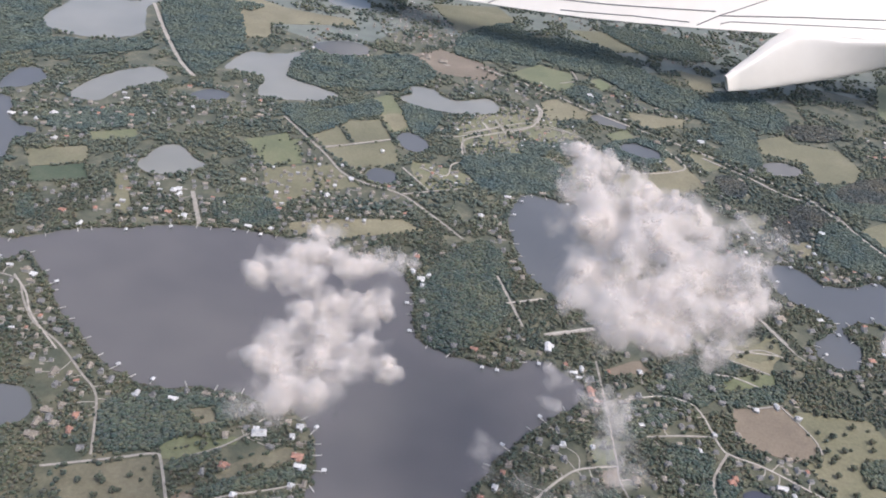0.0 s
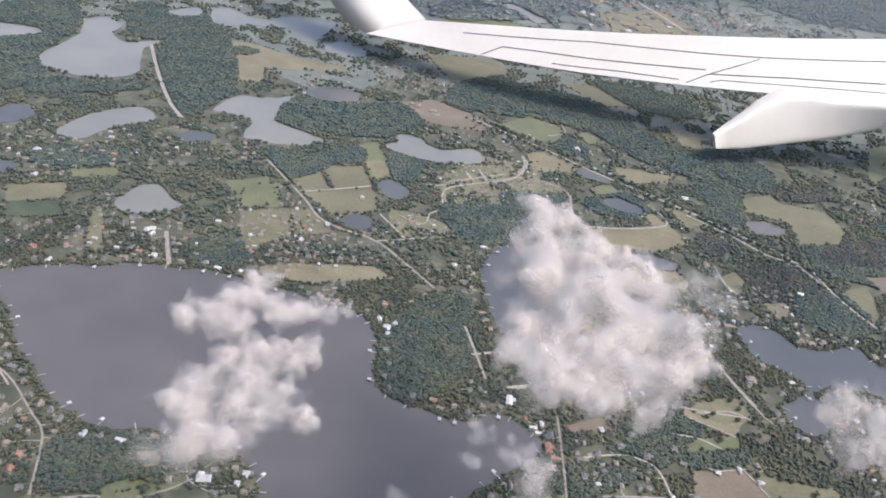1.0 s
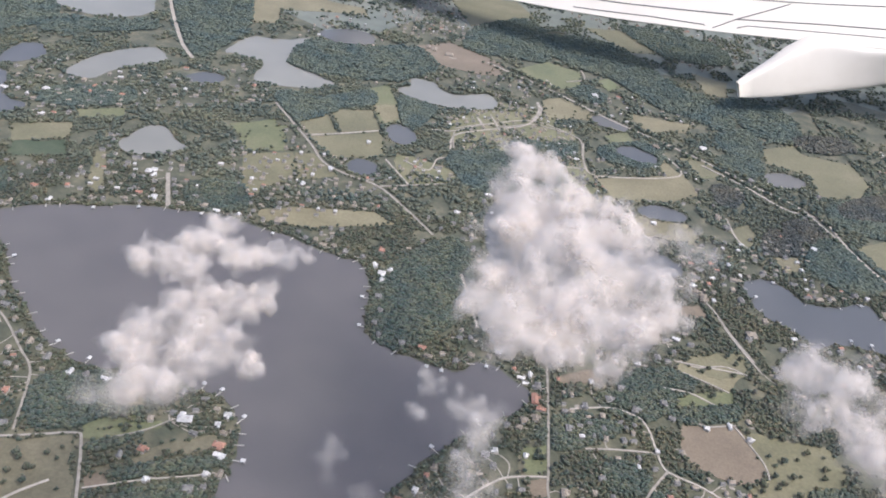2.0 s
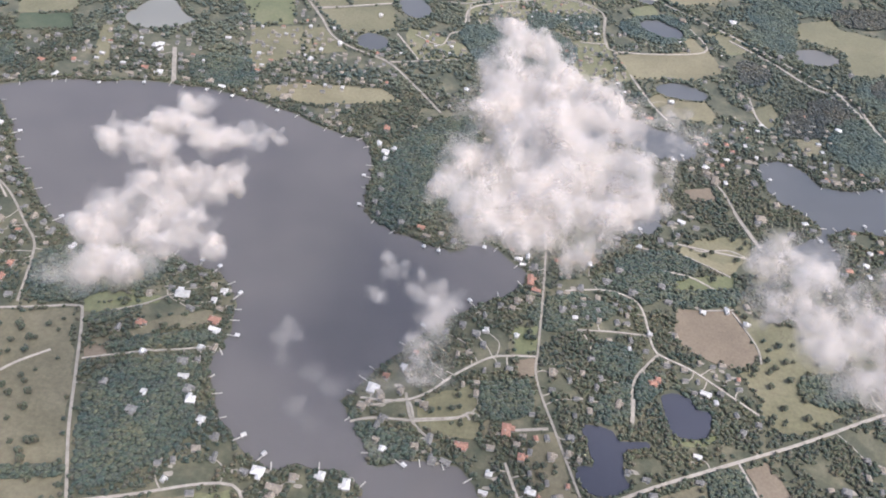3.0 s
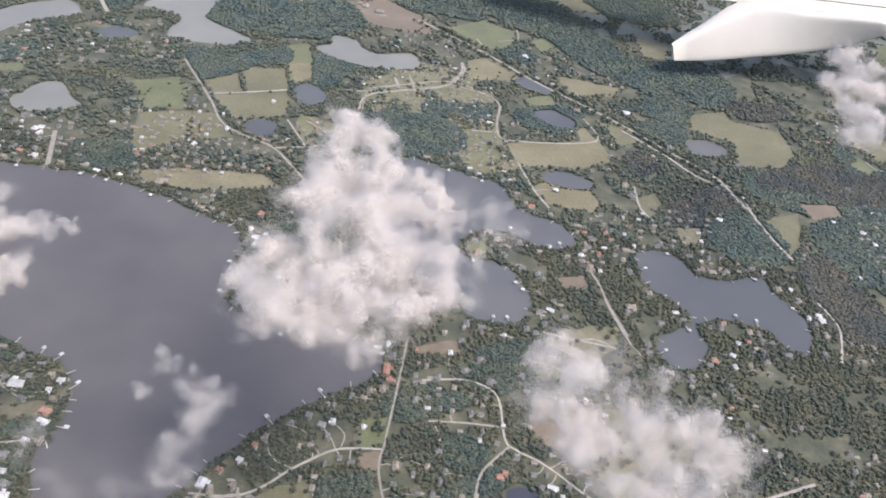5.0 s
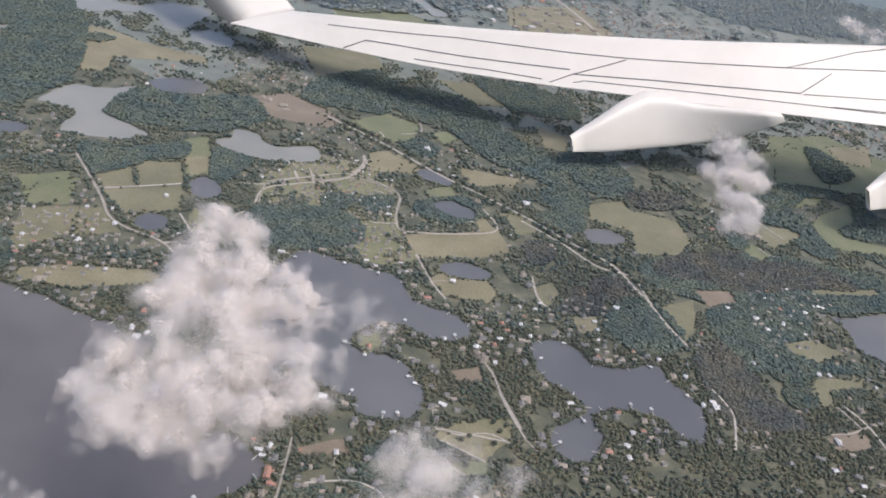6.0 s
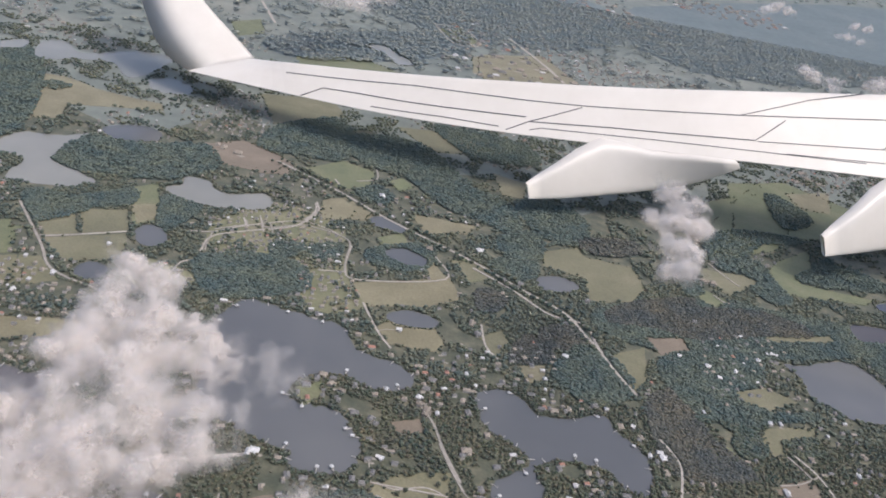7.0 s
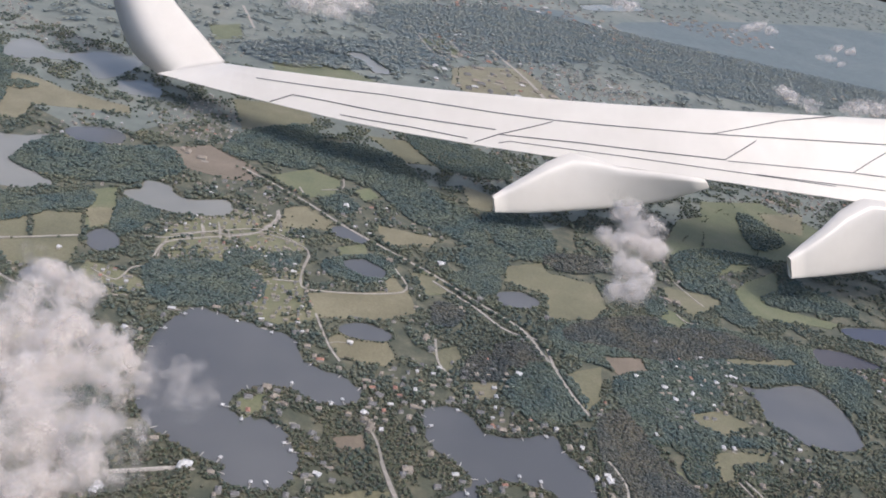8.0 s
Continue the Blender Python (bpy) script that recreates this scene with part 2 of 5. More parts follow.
def woods(points, marshy=False):
    line = curved(points, True, 3)
    WOODS.append(line)
    COVER.append((line, MARSHY if marshy else WOODED))
    # far floors use the haze-tinted colour
    tagged(new("forest_floor", slab("forest_floor", line, 0.04 + 0.002 * len(WOODS), 0.2, FLOOR if line[:, 1].mean() < 1400 else FAR_FLOOR)), "shaded soil under dense woodland, dark nearby, coloured haze-pale far off", "forest floor", kind="structure")


def road(points, width, label):
    line = curved(points, False, 6)
    ROADS.append((line, width))
    t = np.gradient(line, axis=0)
    side = np.stack([-t[:, 1], t[:, 0]], 1) / np.hypot(*t.T)[:, None] * width / 2
    ends = [line - side, line + side]
    top = 0.42 + 0.005 * len(ROADS)
    n = len(line)
    verts = [(x, y, top) for e in ends for x, y in e] + [(x, y, -0.05) for e in ends for x, y in e]
    faces = []
    for i in range(n - 1):
        faces += [(i, i + 1, n + i + 1, n + i), (2 * n + i, 2 * n + i + 1, i + 1, i), (n + i, n + i + 1, 3 * n + i + 1, 3 * n + i)]
    me = mesh_of("road", verts, faces, ROAD)
    tagged(new("road", me), label, "road", kind="structure")


# ---- the ground: one sheet to the horizon ----
cells, reach = 40, 9000
axis = np.linspace(-reach, reach, cells + 1)
verts = [(x, y, 0) for y in axis for x in axis]
faces = [(j * (cells + 1) + i, j * (cells + 1) + i + 1, (j + 1) * (cells + 1) + i + 1, (j + 1) * (cells + 1) + i) for j in range(cells) for i in range(cells)]
tagged(new("ground", mesh_of("ground", verts, faces, GROUND)), "flat scrubby green land reaching to the horizon", "ground", kind="structure")

# sheet over the far ground, tinted pale to stand in for haze
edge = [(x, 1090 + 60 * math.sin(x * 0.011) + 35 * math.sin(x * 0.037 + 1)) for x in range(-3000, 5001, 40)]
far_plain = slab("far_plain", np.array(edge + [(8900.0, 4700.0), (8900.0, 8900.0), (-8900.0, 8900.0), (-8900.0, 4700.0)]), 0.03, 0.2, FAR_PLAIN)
tagged(new("far_plain", far_plain), "flat far land coloured pale blue-green for haze", "ground", kind="structure")

# lakes and ponds
lake([(-255, 548), (-276, 545), (-317, 564), (-283, 489), (-251, 525), (-239, 525), (-204, 474), (-182, 448), (-158, 422), (-125, 404), (-89, 409), (-42, 395), (-30, 385), (-23, 370), (-21, 346), (-24, 330), (-20, 315), (2, 283), (22, 272), (42, 275), (63, 274), (72, 267), (68, 258), (57, 246), (48, 231), (52, 212), (135, 231), (134, 267), (121, 288), (107, 290), (89, 288), (74, 282), (70, 293), (54, 314), (55, 326), (73, 358), (88, 380), (117, 412), (141, 431), (142, 451), (112, 469), (99, 456), (85, 456), (38, 474), (30, 493), (22, 552), (-16, 568), (-89, 590), (-159, 586), (-229, 564)], 'broad grey lake with docks along its wooded shore')
lake([(128, 705), (152, 700), (182, 693), (211, 686), (225, 657), (254, 647), (271, 634), (270, 617), (250, 607), (235, 611), (223, 618), (206, 618), (187, 607), (181, 587), (188, 576), (202, 576), (218, 575), (233, 555), (239, 538), (234, 515), (223, 508), (205, 506), (193, 512), (192, 523), (170, 531), (153, 538), (137, 548), (122, 566), (111, 604), (108, 649), (112, 680)], 'grey lake round a wooded point')
lake([(321, 615), (329, 628), (347, 633), (358, 625), (370, 610), (393, 609), (424, 621), (431, 604), (444, 590), (451, 573), (450, 551), (443, 534), (429, 537), (419, 553), (403, 558), (382, 559), (364, 546), (363, 539), (367, 523), (361, 505), (350, 495), (339, 496), (330, 509), (331, 523), (346, 536), (358, 547), (357, 559), (341, 572), (327, 588)], 'grey lake with a narrow neck among trees')
lake([(618, 749), (635, 750), (671, 767), (695, 770), (709, 747), (713, 719), (707, 685), (679, 675), (653, 674), (642, 686), (630, 694), (624, 708), (627, 726)], 'grey lake edged with trees and houses')
lake([(726, 850), (759, 856), (789, 845), (794, 836), (751, 822), (721, 822)], 'small grey lake among dark woods')
lake([(783, 913), (837, 930), (893, 932), (871, 889), (824, 890), (788, 894)], 'small grey lake among dark woods')
lake([(234, 834), (252, 848), (276, 834), (274, 816), (249, 817)], 'grey pond ringed by trees')
lake([(245, 716), (263, 731), (289, 723), (285, 708), (256, 705)], 'shallow pond in a tan meadow')
lake([(389, 834), (413, 846), (432, 834), (422, 817), (394, 813)], 'grey pond beside a country road')
lake([(214, 903), (227, 913), (253, 894), (248, 882), (224, 887)], 'grey pond beside a tree-lined road')
lake([(5, 790), (13, 806), (27, 801), (37, 781), (31, 767), (16, 768)], 'round grey pond beside a pasture')
lake([(2, 889), (17, 905), (16, 927), (40, 925), (51, 908), (72, 904), (101, 919), (112, 895), (102, 879), (68, 868), (34, 870)], 'pale grey lake beside dark woods')
lake([(-19, 706), (-12, 722), (4, 719), (9, 706), (0, 695), (-12, 695)], 'shallow grey wetland pond')
lake([(-212, 676), (-208, 694), (-200, 717), (-185, 719), (-170, 700), (-157, 688), (-176, 669), (-198, 664)], 'small three-cornered pale grey lake')
lake([(-408, 1001), (-399, 1090), (-414, 1148), (-393, 1170), (-367, 1149), (-364, 1111), (-339, 1087), (-298, 1118), (-314, 1077), (-301, 1026), (-295, 986), (-320, 957), (-359, 953), (-393, 966)], 'pale lake with ragged shores')
lake([(-311, 803), (-300, 846), (-281, 871), (-258, 890), (-238, 874), (-236, 858), (-266, 830), (-281, 794), (-302, 792)], 'long pale grey lake among houses')
lake([(-380, 811), (-374, 846), (-356, 849), (-343, 827), (-352, 808), (-372, 794)], 'small grey lake')
lake([(-186, 914), (-173, 966), (-136, 974), (-110, 996), (-119, 954), (-117, 910), (-83, 892), (-62, 876), (-88, 853), (-129, 849), (-142, 859), (-142, 899), (-173, 911)], 'pale grey lake with a curved arm')
lake([(-104, 1019), (-73, 1044), (-44, 1037), (-41, 1008), (-80, 994)], 'small grey lake')
lake([(-204, 833), (-190, 851), (-169, 848), (-171, 832), (-191, 823)], 'small grey lake')
lake([(-281, 1278), (-260, 1308), (-218, 1271), (-162, 1322), (-111, 1322), (-111, 1261), (-134, 1204), (-174, 1252), (-220, 1239), (-258, 1216)], 'pale winding lake far off')
lake([(-111, 1209), (-83, 1234), (-52, 1210), (-52, 1175), (-91, 1175)], 'pale lake far off')
lake([(-516, 1071), (-468, 1088), (-440, 1079), (-442, 1059), (-492, 1023)], 'pale lake far off')
lake([(-332, 1245), (-299, 1283), (-291, 1240), (-323, 1226)], 'pale lake far off')
lake([(-393, 768), (-362, 778), (-350, 761), (-335, 728), (-311, 717), (-322, 691), (-317, 655), (-335, 635)], 'grey lake among trees')
lake([(232, 1295), (279, 1328), (338, 1315), (306, 1274), (238, 1271)], 'pale lake far off')
lake([(229, 364), (237, 368), (245, 366), (250, 359), (257, 357), (255, 344), (250, 338), (237, 337), (233, 340), (230, 354)], 'dark blue pond edged by trees')
lake([(183, 332), (193, 334), (200, 332), (204, 327), (218, 329), (219, 325), (207, 321), (205, 306), (208, 298), (198, 290), (187, 290), (180, 298), (181, 305), (189, 307), (187, 316)], 'dark blue pond with a bent arm')
lake([(-223, 390), (-198, 394), (-187, 383), (-185, 372), (-191, 364), (-210, 359)], 'grey pond beside gardens')
lake([(151, 1591), (176, 1622), (204, 1579), (237, 1539), (210, 1517), (186, 1564)], 'narrow pale river reach far off')
lake([(718, 2687), (913, 2912), (938, 2851), (745, 2634)], 'pale water far off')

# fields and meadows
field([(-98, 800), (-60, 817), (-36, 764), (-62, 754)], 'olive', 'olive pasture')
field([(-53, 813), (-13, 830), (0, 788), (-34, 768)], 'olive', 'olive pasture')
field([(-60, 749), (1, 783), (11, 738), (-15, 717), (-33, 716)], 'olive', 'olive pasture')
field([(-26, 881), (-5, 898), (17, 830), (15, 807), (-2, 803)], 'green', 'green meadow')
field([(131, 1009), (173, 1052), (209, 1033), (209, 984), (175, 966)], 'green', 'green meadow with a track')
field([(160, 928), (183, 946), (219, 916), (212, 896), (164, 893)], 'tan', 'tan field')
field([(211, 763), (301, 804), (313, 766), (280, 742), (224, 726)], 'tan', 'mown tan field')
field([(238, 697), (250, 711), (285, 717), (296, 684), (292, 670), (249, 672)], 'tan', 'tan meadow round a pond')
field([(18, 1033), (49, 1059), (87, 1036), (117, 1015), (116, 979), (85, 973), (32, 981)], 'dirt', 'bare sandy building ground')
field([(259, 933), (328, 933), (321, 909), (272, 889)], 'tan', 'tan field')
field([(308, 851), (342, 839), (347, 817), (318, 801)], 'green', 'green paddock')
field([(700, 1227), (801, 1275), (895, 1195), (791, 1078), (651, 1013)], 'green', 'green marshy pasture')
field([(163, 468), (189, 481), (194, 471), (166, 459)], 'dirt', 'brown ploughed plot')
field([(-233, 1161), (-203, 1165), (-138, 1137), (-70, 1129), (-60, 1106), (-162, 1072), (-156, 1025), (-183, 1011)], 'tan', 'tan pasture')
field([(354, 1690), (479, 1771), (528, 1638), (585, 1496), (610, 1419), (514, 1343), (432, 1386), (378, 1448), (347, 1568)], 'tan', 'wide tan prairie')
field([(48, 1455), (143, 1516), (227, 1460), (212, 1387), (121, 1335), (68, 1366)], 'green', 'green pasture')
field([(-291, 650), (-252, 668), (-242, 641), (-282, 628)], 'crop', 'dark crop field')
field([(-306, 680), (-261, 700), (-251, 672), (-293, 652)], 'olive', 'olive field')
field([(-268, 726), (-230, 743), (-227, 724), (-261, 712)], 'green', 'green field')
field([(-108, 696), (-69, 714), (-50, 682), (-64, 662), (-86, 629), (-94, 634)], 'olive', 'paddock with houses')
field([(-67, 715), (-52, 717), (-23, 686), (-55, 665)], 'olive', 'paddock with houses')
field([(-117, 747), (-85, 763), (-77, 714), (-108, 702)], 'green', 'green field')
field([(-74, 610), (-48, 622), (16, 636), (37, 623), (-27, 596), (-67, 594)], 'tan', 'dry tan strip of orchard')
field([(-157, 335), (-110, 349), (-93, 310), (-84, 281), (-73, 253), (-111, 241)], 'pasture', 'olive pasture dotted with trees')
field([(-108, 236), (-70, 245), (-65, 234), (-101, 222)], 'pasture', 'olive pasture dotted with trees')
field([(94, 314), (132, 325), (134, 314), (103, 305)], 'pasture', 'sloping lawn')
field([(547, 564), (584, 578), (582, 562), (551, 549)], 'dirt', 'sandy yard')
field([(259, 571), (278, 580), (284, 566), (262, 559)], 'dirt', 'small brown grove')
field([(356, 1098), (399, 1084), (390, 1036), (363, 1030)], 'tan', 'tan clearing')
field([(616, 1039), (749, 1247), (775, 1146), (703, 1017), (602, 946)], 'green', 'marshy pasture')
field([(33, 1239), (130, 1269), (154, 1210), (72, 1131)], 'olive', 'olive meadow')
field([(224, 1208), (333, 1230), (388, 1175), (282, 1134)], 'olive', 'dull olive meadow')
field([(339, 1663), (448, 1721), (494, 1616), (339, 1550)], 'tan', 'tan prairie')
field([(274, 1837), (326, 1877), (355, 1770), (311, 1744)], 'bright', 'walled oval green')
field([(-85, 1586), (-44, 1643), (-20, 1552), (-56, 1508)], 'green', 'green far field')
field([(10, 1029), (56, 1054), (114, 1017), (99, 982), (34, 988)], 'dirt', 'bare sandy building ground')

# dense woods
woods([(70, 766), (128, 788), (168, 774), (173, 734), (141, 713), (105, 700), (78, 721)])
woods([(446, 795), (578, 857), (650, 852), (757, 841), (707, 784), (544, 736), (449, 745)])
woods([(-325, 1219), (-264, 1242), (-181, 1002), (-246, 932), (-302, 1095)])
woods([(-518, 996), (-427, 1025), (-380, 942), (-377, 906), (-446, 854)])
woods([(34, 555), (82, 618), (101, 584), (99, 517), (53, 464), (36, 486)])
woods([(-80, 309), (-35, 331), (-23, 303), (-24, 271), (-57, 240), (-69, 257)])
woods([(-147, 392), (-104, 403), (-74, 403), (-76, 378), (-100, 361), (-136, 352)])
woods([(191, 456), (233, 478), (259, 474), (239, 453), (221, 437), (195, 441)])
woods([(-137, 635), (-93, 642), (-82, 606), (-123, 596)])
woods([(-84, 772), (-113, 836), (-59, 834), (-46, 813)])
woods([(-15, 1530), (270, 1806), (334, 1680), (90, 1445)])
woods([(376, 1020), (452, 1025), (457, 938), (406, 929)])
woods([(277, 1242), (405, 1229), (417, 1151), (327, 1140)])
woods([(815, 2555), (2142, 3730), (1547, 2338), (822, 1887)])
woods([(137, 2017), (650, 2528), (704, 2072), (452, 1802), (223, 1827)])
woods([(527, 753), (593, 773), (571, 649), (535, 625), (517, 664)])

# roads
road([(157, 475), (157, 441), (156, 386), (156, 360), (169, 322), (185, 278)], 1.4, 'pale concrete lakeside road')
road([(141, 254), (157, 263), (185, 278), (220, 300), (269, 327), (306, 347), (356, 377), (418, 412)], 2.0, 'pale country highway')
road([(269, 327), (283, 291), (288, 274)], 1.4, 'pale side road')
road([(-165, 336), (-130, 346), (-110, 352), (-104, 346), (-90, 306), (-78, 271), (-62, 233)], 1.6, 'pale sandy lane')
road([(-83, 205), (-76, 222), (-62, 232), (-38, 241), (10, 257), (22, 228)], 1.6, 'pale sandy lane')
road([(-142, 347), (-151, 384), (-157, 398), (-167, 409), (-190, 435), (-213, 454), (-228, 476), (-240, 497), (-261, 503)], 1.4, 'pale curving street')
road([(171, 438), (196, 445), (213, 442), (221, 432), (226, 402), (233, 395), (250, 388), (273, 372), (286, 363)], 1.4, 'pale curving street')
road([(229, 397), (214, 374), (211, 354)], 1.6, 'pale side street')
road([(179, 405), (202, 409), (225, 411)], 1.4, 'pale side street')
road([(-107, 809), (-60, 740), (-40, 706), (-18, 691), (13, 679), (39, 651), (67, 616)], 2.3, 'pale straight country road')
road([(97, 1014), (176, 958), (229, 913), (278, 878), (325, 845), (369, 807), (410, 773), (426, 738), (438, 714)], 3.0, 'pale highway between rows of trees')
road([(202, 835), (201, 787), (216, 770), (296, 799), (286, 842)], 1.8, 'pale estate street')
road([(223, 731), (239, 689), (252, 666)], 2.0, 'pale track beside a field')
road([(329, 728), (332, 694), (342, 676)], 2, 'pale lane')
road([(276, 600), (289, 577), (297, 549), (309, 518)], 2.0, 'pale lane')
road([(126, 499), (161, 512), (171, 519)], 3, 'white gravel drive')
road([(155, 377), (140, 374), (127, 369), (109, 352), (96, 336), (82, 327), (60, 324)], 1.4, 'pale garden lane')
road([(84, 333), (90, 315), (101, 305)], 1.6, 'pale gravel drive')
road([(91, 315), (114, 322), (120, 327), (126, 326)], 1.6, 'pale gravel drive')
road([(58, 307), (69, 312), (90, 315)], 1.6, 'pale gravel drive')
road([(142, 299), (150, 279), (159, 261)], 1.5, 'pale street')
road([(139, 319), (164, 326)], 1.8, 'pale gravel drive')
road([(-310, 1091), (-272, 997), (-236, 918), (-212, 880)], 4, 'pale far road')
road([(-157, 642), (-140, 592)], 3.5, 'grey village street')
road([(-61, 752), (-37, 765), (0, 786)], 2, 'pale field track')
road([(237, 474), (255, 473), (270, 465)], 1.6, 'pale field track')
road([(-133, 291), (-122, 306), (-109, 318)], 1.5, 'pale gravel drive')
road([(267, 1871), (326, 1877), (355, 1761), (305, 1739), (268, 1861)], 4, 'pale oval track')
road([(420, 1866), (488, 1667), (536, 1438)], 7, 'pale far highway')
road([(-69, 1780), (-17, 1633)], 5, 'pale far road')
road([(93, 567), (102, 531), (108, 505)], 2, 'pale lane through woods')
road([(98, 532), (126, 543)], 2, 'pale lane through woods')
road([(123, 499), (161, 513)], 2.0, 'white gravel drive')

# meadows, pastures and plots of the farther land
field([(227, 1012), (245, 1029), (256, 1007), (242, 987)], 'bright', 'bright green paddock')
field([(283, 836), (298, 800), (281, 795), (276, 822)], 'tan', 'bare tan plot')
field([(225, 864), (252, 883), (258, 854), (231, 846)], 'green', 'green paddock')
field([(299, 843), (338, 842), (346, 818), (320, 807)], 'olive', 'olive pasture')
field([(159, 901), (169, 910), (203, 913), (189, 889), (168, 882)], 'tan', 'tan plot')
field([(594, 1010), (644, 1137), (738, 1202), (749, 1111), (705, 1052), (651, 1021), (615, 1012)], 'green', 'wide marshy green pasture')
field([(613, 1004), (633, 992), (615, 958), (602, 959)], 'bright', 'bright green paddock')
field([(569, 878), (596, 855), (574, 836), (560, 852)], 'green', 'green paddock')
field([(785, 1225), (867, 1267), (834, 1176), (792, 1174)], 'tan', 'tan pasture')
field([(-134, 748), (-98, 773), (-78, 721), (-108, 700)], 'green', 'green paddocks')
field([(-15, 841), (8, 850), (16, 822), (2, 804)], 'tan', 'reddish bare end of a meadow')

# settled land with lawns
estate([(64, 844), (111, 902), (182, 882), (193, 832), (158, 810), (85, 772)], 8.5, 'lawn', 'green lawns between estate houses')
estate([(154, 792), (193, 814), (209, 762), (225, 723), (179, 706)], 9, 'lawn', 'green lawns between estate houses')
estate([(22, 744), (77, 729), (72, 707), (36, 695)], 9, 'lawn', 'green lawns between estate houses')
estate([(-27, 1174), (7, 1237), (49, 1181), (82, 1095), (63, 1063), (21, 1075)], 10, '', '')
estate([(-49, 1135), (-21, 1155), (20, 1055), (-24, 1076)], 12, '', '')
estate([(537, 1856), (649, 1839), (793, 1781), (908, 1713), (829, 1509), (626, 1408), (577, 1533), (519, 1696)], 17, '', '')
estate([(313, 1943), (463, 2009), (569, 1813), (771, 1767), (845, 1783), (551, 1660), (451, 1779), (338, 1746)], 24, '', '')
estate([(-341, 1380), (-314, 1431), (-255, 1411), (-273, 1335), (-317, 1327)], 22, '', '')
estate([(815, 1348), (963, 1393), (1036, 1362), (842, 1244), (804, 1287)], 12, '', '')
estate([(-223, 689), (-147, 669), (-125, 598), (-190, 581), (-212, 620)], 11, '', '')
estate([(-374, 783), (-265, 809), (-160, 888), (-108, 802), (-229, 747), (-306, 697)], 15, '', '')
estate([(-110, 694), (-4, 724), (32, 662), (-11, 621), (-78, 610)], 10, '', '')
estate([(-249, 491), (-237, 508), (-209, 473), (-151, 404), (-154, 384), (-195, 407), (-235, 456)], 9, '', '')
estate([(157, 468), (192, 440), (217, 442), (231, 401), (272, 398), (285, 358), (237, 371), (203, 399), (166, 418)], 9.5, '', '')
estate([(140, 316), (170, 330), (185, 280), (162, 268)], 8.5, '', '')
estate([(543, 766), (623, 793), (611, 717), (535, 662)], 12, '', '')
estate([(279, 667), (384, 712), (391, 664), (327, 629), (283, 575)], 12, '', '')

# woods in the farther land
woods([(129, 814), (156, 821), (161, 806), (145, 788), (129, 792)])
woods([(164, 819), (190, 836), (196, 810), (184, 794), (168, 798)])
woods([(215, 824), (234, 847), (271, 863), (289, 838), (270, 805), (239, 801), (223, 805)])
woods([(190, 964), (217, 994), (238, 966), (222, 943)])
woods([(151, 1133), (240, 1163), (293, 1114), (329, 1037), (362, 1021), (380, 977), (380, 908), (355, 930), (331, 946), (300, 960), (277, 986), (244, 1033), (211, 1041), (181, 1068)])
woods([(383, 1024), (427, 1038), (439, 975), (450, 960), (438, 927), (413, 923), (400, 972)])
woods([(381, 935), (402, 938), (403, 899), (379, 877)])
woods([(607, 1009), (660, 1055), (748, 1064), (735, 1036), (685, 1022), (620, 928), (601, 952)])
woods([(747, 1206), (779, 1194), (793, 1131), (734, 1088)])
woods([(702, 955), (743, 997), (775, 1018), (744, 934), (706, 937)])
woods([(622, 935), (664, 972), (676, 885), (642, 872)])
woods([(549, 882), (567, 883), (571, 862), (549, 854)])
woods([(-118, 901), (-103, 986), (-47, 994), (14, 1023), (38, 948), (-90, 887)])
woods([(80, 1135), (156, 1196), (176, 1056), (119, 1041), (67, 1047)])
woods([(-116, 908), (-110, 990), (-32, 980), (17, 1012), (34, 957), (-6, 907), (-64, 899)])
woods([(9, 875), (50, 863), (41, 818), (29, 795), (17, 816)])
woods([(-76, 827), (-23, 877), (-15, 837), (-73, 811)])
woods([(-217, 1115), (-211, 1138), (-183, 1135), (-192, 1110)])

# estate streets
road([(71, 820), (99, 840), (122, 844), (148, 860), (167, 859), (187, 853), (200, 840), (200, 806), (201, 780)], 1.9, 'pale estate street')
road([(201, 780), (177, 775)], 1.8, 'pale estate street')
road([(107, 862), (114, 842)], 1.9, 'pale estate street')
road([(92, 855), (98, 837)], 1.9, 'pale estate street')
road([(156, 921), (160, 898), (152, 868)], 1.8, 'pale estate street')
road([(211, 1041), (213, 1012), (191, 996)], 1.9, 'pale estate street')
road([(167, 991), (176, 972)], 1.9, 'pale estate street')
road([(70, 772), (72, 804), (100, 827), (143, 856), (157, 896), (155, 918)], 1.9, 'pale estate street')
road([(13, 730), (38, 691)], 1.8, 'pale estate street')
road([(15, 679), (70, 703)], 1.8, 'pale estate street')
road([(-66, 751), (-34, 766)], 1.9, 'pale estate street')
road([(596, 943), (610, 912), (619, 897)], 1.9, 'pale estate street')
road([(581, 866), (589, 853), (602, 854)], 1.8, 'pale estate street')
woods([(-111, 240), (-75, 251), (-72, 245), (-108, 235)])
woods([(54, 320), (64, 298), (75, 285), (93, 291), (96, 304), (76, 307), (65, 309)])
woods([(124, 348), (150, 357), (154, 335), (132, 325)])
woods([(-100, 347), (-81, 361), (-75, 357), (-94, 341)])
woods([(232, 370), (242, 373), (258, 360), (261, 345), (255, 351), (240, 370)])
woods([(197, 361), (227, 382), (230, 370), (204, 339), (191, 340)])
woods([(-529, 1161), (-454, 1212), (-414, 1120), (-415, 1020), (-463, 1016)])
woods([(-390, 1239), (-347, 1267), (-303, 1147), (-340, 1112)])
